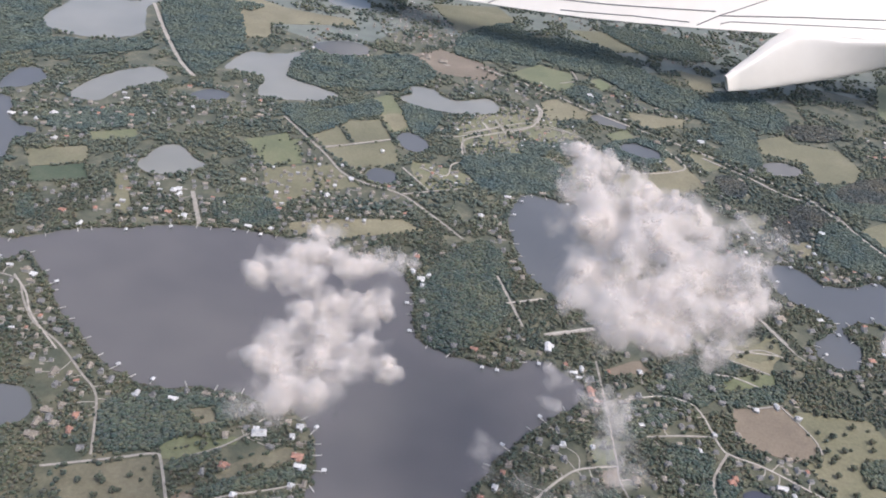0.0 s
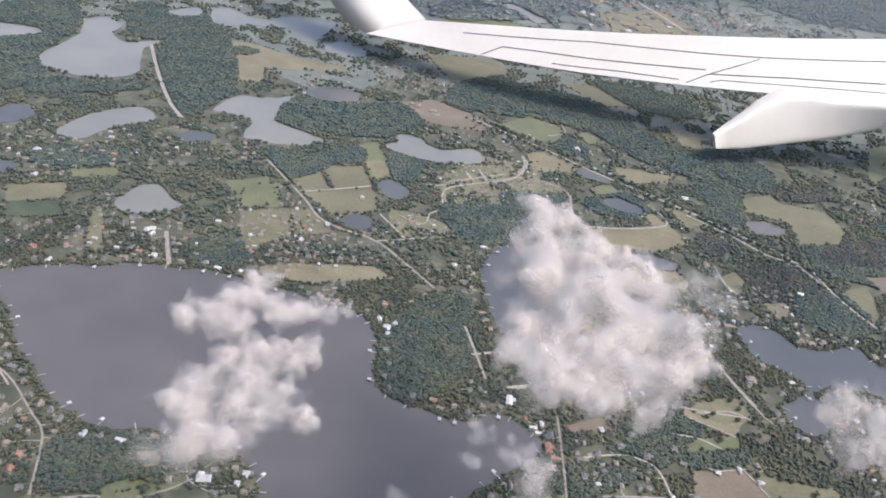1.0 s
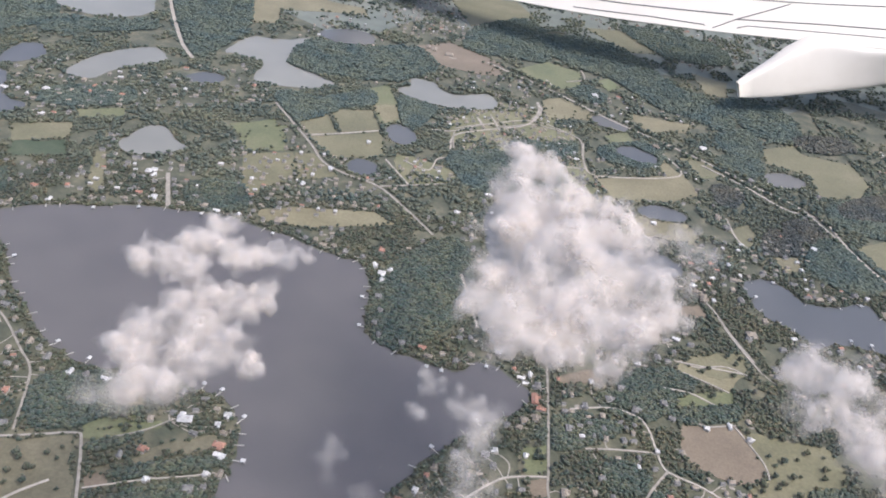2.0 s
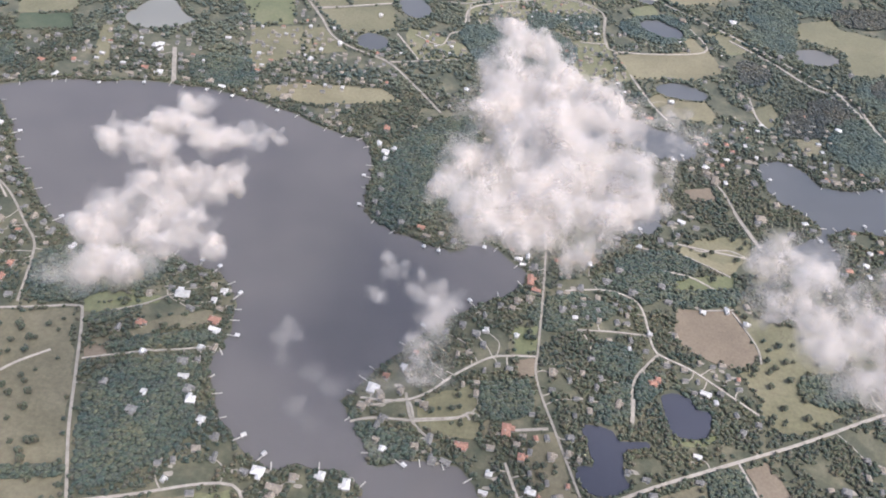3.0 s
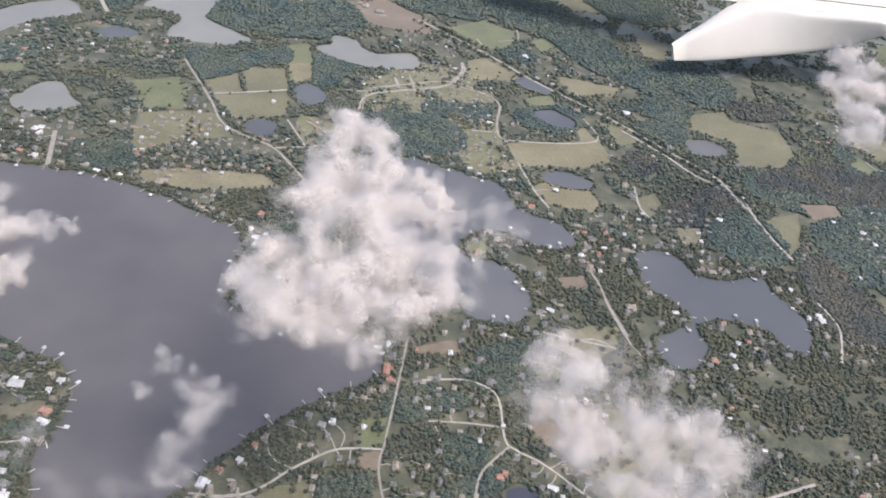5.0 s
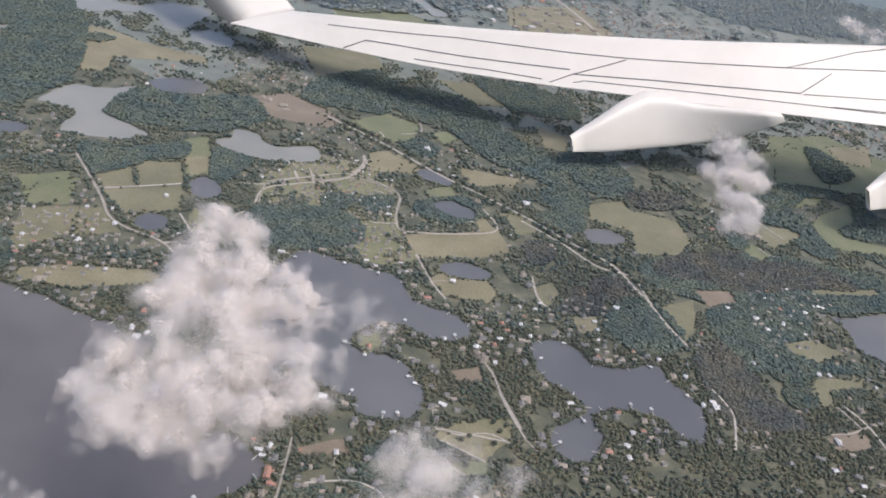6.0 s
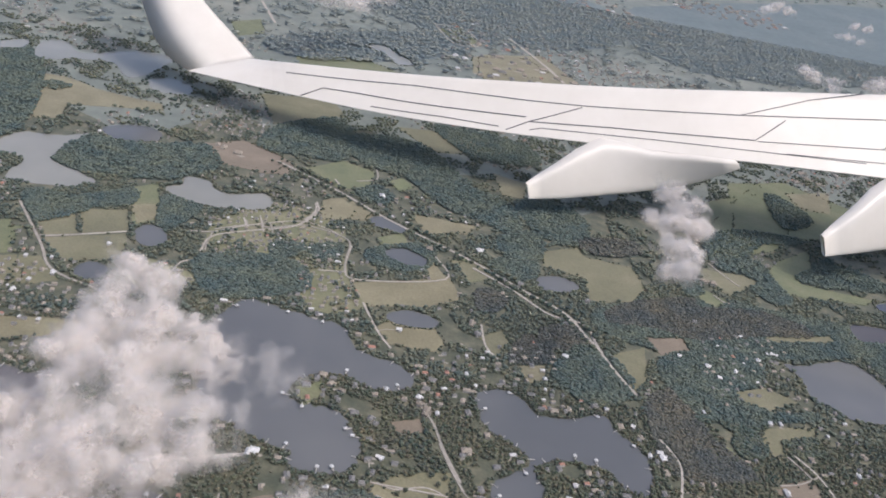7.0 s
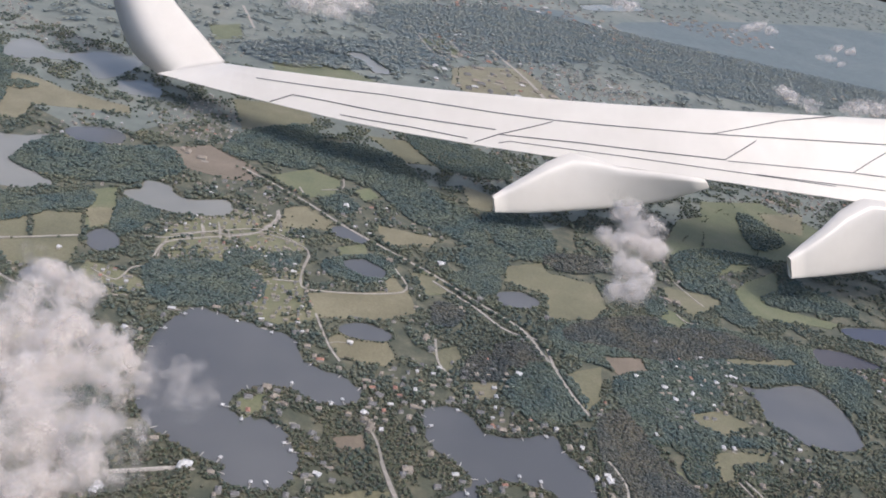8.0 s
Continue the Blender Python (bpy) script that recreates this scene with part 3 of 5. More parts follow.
woods([(-294, 982), (-240, 931), (-200, 972), (-177, 984), (-193, 920), (-211, 886), (-267, 950)])
woods([(-387, 929), (-319, 944), (-289, 968), (-273, 937), (-367, 883)])


# lakeside plots, paddocks and clearings
field([(-108, 358), (-96, 369), (-84, 367), (-66, 371), (-68, 365), (-90, 353), (-98, 348), (-105, 349)], 'green', 'green lawn behind lakeside houses')
field([(-95, 328), (-77, 338), (-62, 355), (-38, 367), (-27, 362), (-34, 356), (-51, 348), (-76, 334), (-91, 325)], 'pasture', 'long olive lawn running down to the lake')
field([(-93, 325), (-82, 329), (-80, 319), (-91, 316)], 'dirt', 'small bare brown plot')
field([(-73, 227), (-54, 232), (-44, 212), (-62, 208)], 'pasture', 'dull olive pasture dotted with trees')
field([(-29, 238), (-10, 247), (1, 225), (-20, 218)], 'pasture', 'dull brownish paddock behind hedges')
field([(-7, 248), (10, 253), (17, 238), (1, 232)], 'green', 'green garden behind hedges')
field([(17, 249), (30, 253), (41, 243), (38, 231), (24, 228)], 'dirt', 'brown garden plots beside a lane')
field([(92, 325), (101, 337), (119, 346), (124, 336), (128, 311), (105, 308), (94, 314)], 'olive', 'open olive lawn on the lakeside point')
field([(230, 337), (237, 335), (250, 337), (257, 344), (259, 338), (248, 332), (234, 329)], 'bright', 'bright green reedy margin of a pond')
field([(243, 439), (281, 448), (287, 439), (294, 411), (279, 396), (270, 397), (257, 400), (246, 406), (240, 418)], 'dirt', 'wide bare brown field')
field([(283, 445), (312, 442), (339, 442), (347, 424), (343, 407), (328, 404), (314, 392), (315, 380), (332, 377), (338, 374), (317, 359), (300, 351), (290, 358), (285, 380), (279, 393), (294, 408)], 'olive', 'wide olive-green pasture')
field([(251, 507), (273, 520), (291, 522), (291, 510), (297, 501), (284, 482), (269, 488), (248, 495)], 'tan', 'tan meadow crossed by tracks')
field([(245, 466), (267, 478), (286, 482), (284, 470), (262, 461), (244, 458)], 'green', 'green meadow beside a hedge')
field([(138, 389), (153, 393), (154, 379), (139, 375)], 'pasture', 'small olive yard')
field([(139, 396), (155, 402), (155, 379), (142, 376)], 'green', 'green yard beside a lane')
field([(143, 371), (155, 375), (155, 362), (145, 359)], 'dirt', 'small brown plot beside a lane')
field([(155, 320), (167, 325), (176, 299), (159, 295)], 'pasture', 'olive yard beside a lane')
field([(199, 280), (227, 297), (248, 308), (252, 302), (253, 282), (200, 269)], 'pasture', 'brownish scrub dotted with trees')
field([(273, 322), (285, 330), (293, 318), (301, 293), (288, 290), (278, 309)], 'dirt', 'bare brown strip beside the highway')
field([(151, 316), (166, 322), (177, 294), (183, 282), (161, 270)], 'pasture', 'olive gardens between houses')
field([(446, 713), (481, 736), (471, 677), (458, 661), (447, 696)], 'olive', 'dry olive clearing in the woods')
field([(484, 754), (523, 764), (526, 744), (494, 728)], 'dirt', 'sandy clearing in the woods')
field([(559, 638), (588, 647), (611, 646), (604, 637), (575, 627), (570, 604), (558, 603)], 'olive', 'olive paddock among hedges')
field([(550, 686), (585, 702), (608, 686), (575, 666), (553, 674)], 'olive', 'olive clearing with a house')
field([(506, 606), (525, 606), (528, 591), (505, 588)], 'green', 'green clearing')
field([(610, 794), (690, 819), (693, 806), (623, 786)], 'olive', 'olive strip beside a lake')
field([(327, 706), (348, 724), (352, 705), (340, 675)], 'olive', 'olive clearing with trees')
field([(359, 670), (382, 679), (380, 654), (364, 650)], 'tan', 'dry clearing')
field([(402, 900), (441, 921), (448, 901), (498, 898), (505, 848), (484, 818), (436, 802), (442, 849), (397, 864)], 'olive', 'olive paddocks with scattered houses')
field([(580, 925), (633, 927), (647, 915), (600, 869), (576, 906)], 'olive', 'olive paddocks beside farm sheds')
field([(667, 949), (691, 981), (747, 1032), (730, 972), (705, 954), (701, 930), (749, 926), (788, 922), (768, 907), (694, 898), (673, 899)], 'green', 'wide green pasture bordered by woods')

field([(-223, 655), (-215, 661), (-195, 597), (-206, 594)], 'olive', 'narrow olive field running to the lake')
field([(-98, 389), (-85, 394), (-81, 379), (-94, 377)], 'pasture', 'dull brownish clearing')
field([(-103, 365), (-83, 372), (-77, 365), (-102, 356)], 'green', 'green lawn beside a lane')
field([(251, 505), (271, 519), (302, 526), (300, 503), (279, 492)], 'olive', 'olive meadow crossed by a track')
field([(551, 570), (578, 580), (578, 565), (555, 555)], 'dirt', 'bare brown riding yard')
field([(560, 638), (613, 654), (606, 637), (575, 624), (568, 606), (550, 602)], 'olive', 'olive paddock among hedges')
field([(182, 586), (189, 600), (204, 607), (205, 587), (194, 574)], 'green', 'green lawn on a wooded point')

# groves, hedges and grey-brown marsh woods
woods([(-81, 331), (-63, 340), (-33, 351), (-24, 350), (-30, 344), (-55, 334), (-76, 325)])
woods([(315, 397), (328, 404), (344, 403), (352, 392), (340, 380), (322, 379), (314, 386)])
woods([(238, 452), (281, 467), (288, 463), (281, 452), (247, 442)])
woods([(205, 477), (232, 494), (258, 491), (257, 477), (230, 464), (207, 466)])
woods([(188, 391), (201, 401), (215, 395), (218, 384), (207, 374), (192, 374)])
woods([(179, 425), (196, 435), (204, 427), (193, 415), (181, 415)])
woods([(147, 415), (176, 437), (189, 427), (183, 409), (160, 399)])
woods([(250, 311), (269, 322), (282, 300), (283, 289), (257, 283)])
woods([(454, 793), (497, 826), (554, 849), (558, 832), (622, 846), (669, 828), (665, 806), (618, 795), (541, 764), (499, 773), (454, 769)], True)
woods([(382, 733), (401, 748), (426, 750), (427, 725), (408, 707), (384, 706)], True)
woods([(350, 678), (368, 722), (384, 712), (393, 691), (372, 676)], True)
woods([(324, 783), (338, 796), (356, 780), (345, 753), (327, 750)], True)
woods([(467, 658), (499, 672), (512, 616), (536, 572), (475, 558), (463, 586), (461, 622)], True)
woods([(453, 949), (513, 964), (516, 932), (474, 911), (445, 918)], True)
woods([(705, 954), (773, 998), (822, 969), (807, 946), (742, 932), (703, 935)])
woods([(491, 720), (532, 739), (524, 690), (509, 644), (497, 661), (486, 690)])
woods([(513, 645), (613, 672), (620, 663), (608, 658), (516, 634)])
woods([(715, 822), (765, 803), (735, 738), (714, 762)])
woods([(357, 919), (400, 927), (400, 882), (375, 864), (352, 881)])
woods([(347, 862), (392, 871), (389, 837), (365, 817), (339, 826)])
woods([(575, 627), (606, 637), (601, 625), (575, 618)])
woods([(577, 614), (605, 621), (601, 611), (574, 604)])
woods([(529, 620), (553, 629), (555, 604), (531, 594)])
woods([(420, 723), (449, 708), (458, 661), (419, 630), (387, 662), (396, 692)])

woods([(-307, 759), (-243, 786), (-232, 750), (-298, 723)])
woods([(-284, 602), (-274, 608), (-260, 579), (-269, 572)])

# tracks and drives
road([(294, 555), (302, 531), (311, 509)], 1.8, 'pale straight lane')
road([(253, 506), (265, 502), (285, 508), (300, 502)], 1.3, 'pale track across a meadow')
road([(466, 602), (476, 574), (467, 533)], 1.8, 'pale lakeside road')
road([(578, 608), (589, 587), (595, 554)], 1.8, 'pale farm lane')
road([(589, 587), (571, 575), (552, 569)], 1.3, 'pale farm drive')
road([(49, 808), (71, 814), (100, 840), (149, 869), (186, 855)], 1.5, 'pale estate street')
road([(71, 812), (71, 794), (73, 775)], 1.4, 'pale estate street')
road([(106, 866), (116, 831)], 1.3, 'pale estate street')
road([(95, 851), (100, 836)], 1.3, 'pale estate street')
road([(118, 854), (125, 833)], 1.3, 'pale estate street')
road([(156, 914), (161, 902), (149, 873)], 1.3, 'pale estate street')
road([(29, 734), (53, 723), (59, 747), (68, 754)], 1.3, 'pale estate street')
road([(-244, 502), (-229, 483), (-217, 461), (-190, 430)], 1.3, 'pale village street')
road([(-90, 353), (-75, 362), (-64, 372)], 1.0, 'pale garden lane')
road([(-91, 316), (-65, 327), (-44, 334), (-33, 338)], 0.9, 'narrow pale lane through gardens')
road([(249, 505), (271, 504), (298, 503)], 1.3, 'pale track across a meadow')
road([(253, 494), (273, 485), (283, 480)], 1.3, 'pale track across a meadow')
road([(280, 446), (292, 419), (293, 404)], 1.2, 'pale track beside a field')
road([(260, 442), (281, 448)], 1.2, 'pale track past sheds')
road([(324, 832), (364, 798), (394, 766), (427, 757), (436, 716), (448, 679), (459, 656)], 2.6, 'pale straight country road')
road([(91, 316), (113, 322), (118, 325), (121, 322)], 1.3, 'pale gravel drive')
road([(91, 316), (85, 328), (69, 321), (60, 321)], 1.3, 'pale gravel drive')
road([(571, 606), (582, 583)], 1.6, 'pale farm lane')
road([(212, 358), (211, 342), (210, 340)], 2.4, 'pale sandy yard lane')


# ---- clouds ----
def cloud(lobes, height, dense, label):
    """Puffs merged into one billowing body, in shells from a thin torn veil to a dense core."""
    rng = random.Random(len(lobes) * 7 + int(lobes[0][0]))
    thing = tagged(new("cloud"), label, "cloud", group="clouds")
    biggest = max(r for _, _, r in lobes)
    puffs = []
    for x, y, r in lobes:
        r *= 1.25 if dense < 0.4 else 1.0
        puffs.append((x, y, height, r, 0.62))
        for _ in range(4):
            a, k = rng.uniform(0, 6.283), rng.uniform(0.4, 0.9)
            puffs.append((x + math.cos(a) * r * k, y + math.sin(a) * r * k, height + rng.uniform(-0.25, 0.5) * r, r * rng.uniform(0.35, 0.6), 0.7))
    count = 7 if lobes[0][1] > 1000 else 13 if dense > 0.4 else 8
    seed = Vector((rng.uniform(0, 99), rng.uniform(0, 99), 0))
    for k in range(count):
        s = k / (count - 1)
        grow, weight, tear = (1.5 if dense > 0.95 else 1.36) - (1.0 if dense > 0.95 else 0.88) * s, 0.035 + 0.2 * s ** 1.5, 0.04 + 0.26 * s
        bm = bmesh.new()
        for x, y, z, r, flat in puffs:
            bmesh.ops.create_icosphere(bm, subdivisions=2, radius=1, matrix=Matrix.Translation((x, y, z)) @ Matrix.Diagonal((r * grow, r * grow, r * grow * flat, 1)))
        me = bpy.data.meshes.new("puffs")
        bm.to_mesh(me)
        bm.free()
        ob = new("puffs", me)
        mod = ob.modifiers.new("merge", "REMESH")
        mod.mode, mod.voxel_size = "VOXEL", max(1.2, biggest / 12)
        merged = bpy.data.meshes.new_from_object(ob.evaluated_get(bpy.context.evaluated_depsgraph_get()))
        bpy.data.objects.remove(ob)
        bpy.data.meshes.remove(me)
        n = len(merged.vertices)
        co, nor = np.empty(n * 3, np.float32), np.empty(n * 3, np.float32)
        merged.vertices.foreach_get("co", co)
        merged.vertex_normals.foreach_get("vector", nor)
        co, nor = co.reshape(-1, 3), nor.reshape(-1, 3)
        push = np.array([noise.fractal(Vector(c) / (biggest * 0.55) + seed, 0.8, 2.1, 4) for c in co])
        co = co + nor * (push * biggest * (0.5 - 0.25 * s))[:, None]
        merged.calc_loop_triangles()
        tri = np.empty(len(merged.loop_triangles) * 3, np.int32)
        merged.loop_triangles.foreach_get("vertices", tri)
        me = big_mesh("vapour_layer", co, tri.reshape(-1, 3), VAPOUR)
        for name, value in (("vapour_depth", weight * dense), ("vapour_tear", tear)):
            me.attributes.new(name, "FLOAT", "POINT").data.foreach_set("value", np.full(n, value, np.float32))
        part("core" if k == count - 1 else "veil" if k == 0 else "vapour_layer", me, thing)
        bpy.data.meshes.remove(merged)


cloud([(119, 451, 14.4), (104, 417, 15.0), (120, 410, 17.8), (105, 377, 15.3), (135, 385, 19.8), (156, 391, 17.2), (166, 383, 13.0), (135, 345, 26.1), (112, 331, 20.2), (159, 347, 21.0), (94, 317, 12.2), (105, 304, 16.6), (130, 310, 19.3), (153, 315, 17.1), (168, 336, 9.5), (123, 293, 11.6), (137, 293, 10.4), (87, 313, 8.7), (96, 330, 10.5), (173, 328, 8.6)], 160, 1.0, 'large white puffy cloud with a ragged outline')
cloud([(194, 381, 9.1), (196, 366, 5.9), (188, 393, 7.3)], 163, 0.3, 'thin wisp of white cloud')
cloud([(-23, 331, 6.9), (-26, 316, 10.0), (-39, 302, 9.6), (-47, 298, 6.3), (-27, 297, 8.2), (-10, 308, 8.4), (3, 315, 8.6), (12, 320, 5.3)], 166, 0.8, 'small white cloud with a peaked top')
cloud([(2, 295, 8.7), (-8, 285, 10.7), (-20, 271, 12.4), (-33, 262, 12.1), (-39, 254, 7.8), (-21, 254, 12.7), (-5, 258, 11.6), (9, 253, 6.2), (-25, 238, 9.0)], 160, 0.9, 'white puffy cloud with a ragged lower edge')
cloud([(-35, 233, 8.7), (-41, 229, 5.7), (-22, 235, 7.8), (-14, 243, 8.0)], 158, 0.3, 'thin trailing wisp of grey cloud')
cloud([(74, 263, 5.1), (71, 250, 4.1), (85, 254, 6.2), (95, 253, 6.7), (93, 241, 6.5), (92, 227, 7.1), (100, 224, 6.2), (90, 216, 5.3), (98, 216, 5.0)], 155, 0.35, 'thin torn wisp of white cloud')
cloud([(43, 221, 4.7), (44, 212, 3.8), (43, 228, 2.8)], 155, 0.15, 'faint wisp of cloud')
cloud([(219, 279, 13.6), (211, 256, 11.3), (231, 270, 15.3), (245, 263, 15.0), (226, 244, 16.2), (246, 242, 14.2), (265, 255, 12.7), (273, 245, 10.5), (256, 228, 15.5), (237, 221, 10.6), (273, 224, 13.5), (249, 207, 14.6), (276, 214, 10.4)], 180, 0.55, 'wide white cloud with thin grey edges')
cloud([(461, 702, 20.6), (442, 668, 17.1), (466, 673, 15.5), (437, 624, 16.9), (447, 610, 12.6), (426, 586, 10.6)], 150, 0.8, 'tall white cloud puff')
cloud([(852, 1456, 12.7), (860, 1419, 15.8), (876, 1390, 13.9)], 132, 1.0, 'small bright white cloud far off')
cloud([(959, 1421, 17.8), (1013, 1475, 20.3), (1050, 1482, 20.5)], 132, 1.0, 'small bright white cloud far off')
cloud([(82, 1452, 19.2), (104, 1488, 25.0), (135, 1540, 31.4), (167, 1554, 22.4), (140, 1445, 13.9)], 100, 1.0, 'bright white cloud far off')
cloud([(853, 1715, 12.5), (894, 1775, 15.1), (913, 1762, 12.8)], 175, 1.0, 'small bright white cloud far off')
cloud([(1018, 1746, 10.7), (1038, 1744, 11.8), (1059, 1735, 8.6), (1125, 1919, 10.6), (1151, 1916, 10.6)], 150, 1.0, 'small bright white cloud far off')
cloud([(629, 1821, 13.1), (653, 1826, 15.4), (680, 1880, 11.3)], 150, 1.0, 'small bright white cloud far off')
cloud([(54, 193, 4.3), (62, 186, 4.6), (72, 182, 4.2), (81, 182, 3.5)], 155, 0.06, 'faint thin wisp of cloud over the lake')
cloud([(57, 209, 4.1), (64, 204, 4.4), (76, 209, 4.5), (83, 210, 3.7)], 155, 0.07, 'faint thin wisp of cloud over the lake')


# ---- the aircraft wing ----
def wing():
    thing = tagged(new("aircraft_wing"), "long white aircraft wing with an upturned winglet and flap fairings", "wing")
    up = Vector((-0.197, -0.556, 0.807))
    lead = [(26.1, 1206.5, 58.3), (90.5, 1165.7, 74.8), (233.2, 1131.0, 98.8), (369.2, 1110.5, 121.6), (502.6, 1099.1, 143.7), (634.9, 1094.1, 167.2), (815.3, 1096.2, 197.0), (1102.1, 1092.7, 247.3)]
    trail = [(-50.9, 1172.8, 35.1), (65.3, 1130.6, 44.3), (202.6, 1086.1, 55.7), (331.6, 1059.4, 68.2), (470.0, 1041.8, 82.9), (605.8, 1026.0, 97.5), (806.6, 1002.5, 119.0), (1068.5, 968.6, 146.7)]
    # section: chord from the leading edge, height above and below the flat top
    section = [(0.0, -0.045), (0.012, -0.022), (0.04, -0.008), (0.1, -0.001), (0.3, 0.0), (0.6, 0.0), (1.0, 0.0), (1.0, -0.012), (0.6, -0.07), (0.3, -0.1), (0.1, -0.085), (0.02, -0.06)]
    fore, aft = curved(lead, False, 8), curved(trail, False, 8)

    def skin(u, c):
        """The point of the upper skin at u along the span and c along the chord."""
        i = min(int(u * (len(fore) - 1)), len(fore) - 2)
        f = u * (len(fore) - 1) - i
        return Vector(fore[i]).lerp(Vector(fore[i + 1]), f).lerp(Vector(aft[i]).lerp(Vector(aft[i + 1]), f), c)

    verts, faces, n = [], [], len(section)
    for a, b in zip(fore, aft):
        a, b = Vector(a), Vector(b)
        for c, h in section:
            verts.append(a.lerp(b, c) + up * h * (b - a).length)
    for i in range(len(fore) - 1):
        for k in range(n):
            faces.append((i * n + k, i * n + (k + 1) % n, (i + 1) * n + (k + 1) % n, (i + 1) * n + k))
    faces += [tuple(range(n)), tuple(range((len(fore) - 1) * n, len(fore) * n))]
    part("wing_panel", mesh_of("wing_panel", verts, faces, WING), thing, "smooth white upper skin")

    # winglet: a blade that curls up from the tip
    front = curved([(26.1, 1206.5, 58.3), (-6.6, 1227.0, 77.2), (-38.9, 1247.5, 95.8), (-69.3, 1272.0, 115.4), (-133.8, 1335.5, 176.0)], False, 4)
    back = curved([(-50.9, 1172.8, 35.1), (-82.0, 1189.0, 45.0), (-107.0, 1210.0, 64.0), (-140.0, 1250.0, 105.0), (-190.0, 1314.0, 167.0)], False, 4)
    verts, faces = [], []
    for i, (f, b) in enumerate(zip(front, back)):
        f, b, k = Vector(f), Vector(b), min(1.0, 0.1 + i / 7)
        out = up.lerp(Vector((0.75, -0.25, 0.6)), k)
        for c, h in ((0, 0), (0.06, 0.02 * k), (0.5, 0.015 * k), (1, 0), (0.5, -0.055 * k), (0.06, -0.045 * k)):
            verts.append(f.lerp(b, c) + out * h * (f - b).length)
    for i in range(len(front) - 1):
        for k in range(6):
            faces.append((i * 6 + k, i * 6 + (k + 1) % 6, (i + 1) * 6 + (k + 1) % 6, (i + 1) * 6 + k))
    faces += [tuple(range(6)), tuple(range((len(front) - 1) * 6, len(front) * 6))]
    part("winglet", mesh_of("winglet", verts, faces, WING, True), thing, "upturned white blade")

    def seam(points, width):
        way = [np.array(p) + (np.array(q) - p) * k / 10 for p, q in zip(points[:-1], points[1:]) for k in range(10)] + [points[-1]]
        line = [skin(*p) + up * 0.7 for p in way]
        v, f = [], []
        for i, p in enumerate(line):
            t = (line[min(i + 1, len(line) - 1)] - line[max(i - 1, 0)]).normalized()
            s = t.cross(up).normalized() * width / 2
            v += [p - s, p + s, p + s - up * 0.9, p - s - up * 0.9]
        for i in range(len(line) - 1):
            f += [(4 * i + k, 4 * i + (k + 1) % 4, 4 * i + 4 + (k + 1) % 4, 4 * i + 4 + k) for k in range(4)]
        part("panel_joint", mesh_of("panel_joint", v, f, SEAM), thing, "thin dark joint between panels")

    seam([(0.137, 0.38), (0.298, 0.29), (0.447, 0.38), (0.518, 0.4), (0.713, 0.385), (0.857, 0.33), (0.958, 0.285)], 0.84)
    seam([(0.182, 0.98), (0.201, 0.66), (0.242, 0.65), (0.316, 0.675), (0.462, 0.685)], 1.02)
    seam([(0.27, 0.9), (0.363, 0.875), (0.438, 0.91)], 0.78)
    seam([(0.449, 0.955), (0.469, 0.76), (0.519, 0.43)], 0.84)
    seam([(0.476, 0.91), (0.487, 0.855), (0.623, 0.845), (0.742, 0.855), (0.83, 0.865)], 0.54)
    seam([(0.469, 0.76), (0.567, 0.725), (0.632, 0.725), (0.736, 0.715), (0.759, 0.42)], 0.96)
    seam([(0.713, 0.385), (0.776, 0.135), (0.827, 0.025)], 0.66)
    seam([(0.767, 0.85), (0.857, 0.84), (0.958, 0.845)], 0.54)
    seam([(0.842, 0.685), (0.869, 0.365)], 0.96)
    seam([(0.739, 0.725), (0.842, 0.685), (0.958, 0.71)], 0.60)

    # static wicks trailing from the tip
    for k in range(4):
        a, c = Vector(trail[0]).lerp(Vector(trail[1]), 0.08 + 0.16 * k), Vector((-9, -14, -1))
        v = [a + o for o in (Vector((0, 0, 0.5)), Vector((1.2, 0, 0)), Vector((0, 0, -0.5)))] + [a + c + o for o in (Vector((0, 0, 0.2)), Vector((0.6, 0, 0)), Vector((0, 0, -0.2)))]
        part("static_wick", mesh_of("static_wick", v, [(0, 1, 2), (5, 4, 3), (0, 3, 4, 1), (1, 4, 5, 2), (2, 5, 3, 0)], SEAM), thing, "thin dark static wick")

    def fairing(tops, bottoms, width, label):
        """A canoe-shaped housing, lofted from rounded sections along its length."""
        v, f, ring = [], [], 24
        for k, (a, b) in enumerate(zip(curved(tops, False, 2), curved(bottoms, False, 2))):
            a, b = Vector(a), Vector(b)
            mid, half = (a + b) / 2, (a - b) / 2
            over = Vector((-0.25, 0.95, 0.1)) * width / 2 * min(1.0, 0.3 + 0.18 * k)
            for j in range(ring):
                t = 2 * math.pi * j / ring
                c, s = math.cos(t), math.sin(t)
                c, s = math.copysign(abs(c) ** 0.4, c), math.copysign(abs(s) ** 0.4, s)
                v.append(mid + over * (1 + c) + half * s)
        rows = len(v) // ring
        for i in range(rows - 1):
            f += [(i * ring + j, i * ring + (j + 1) % ring, (i + 1) * ring + (j + 1) % ring, (i + 1) * ring + j) for j in range(ring)]
        f += [tuple(range(ring)), tuple(range((rows - 1) * ring, rows * ring))]
        part("flap_fairing", mesh_of("flap_fairing", v, f, WING, True), thing, label)

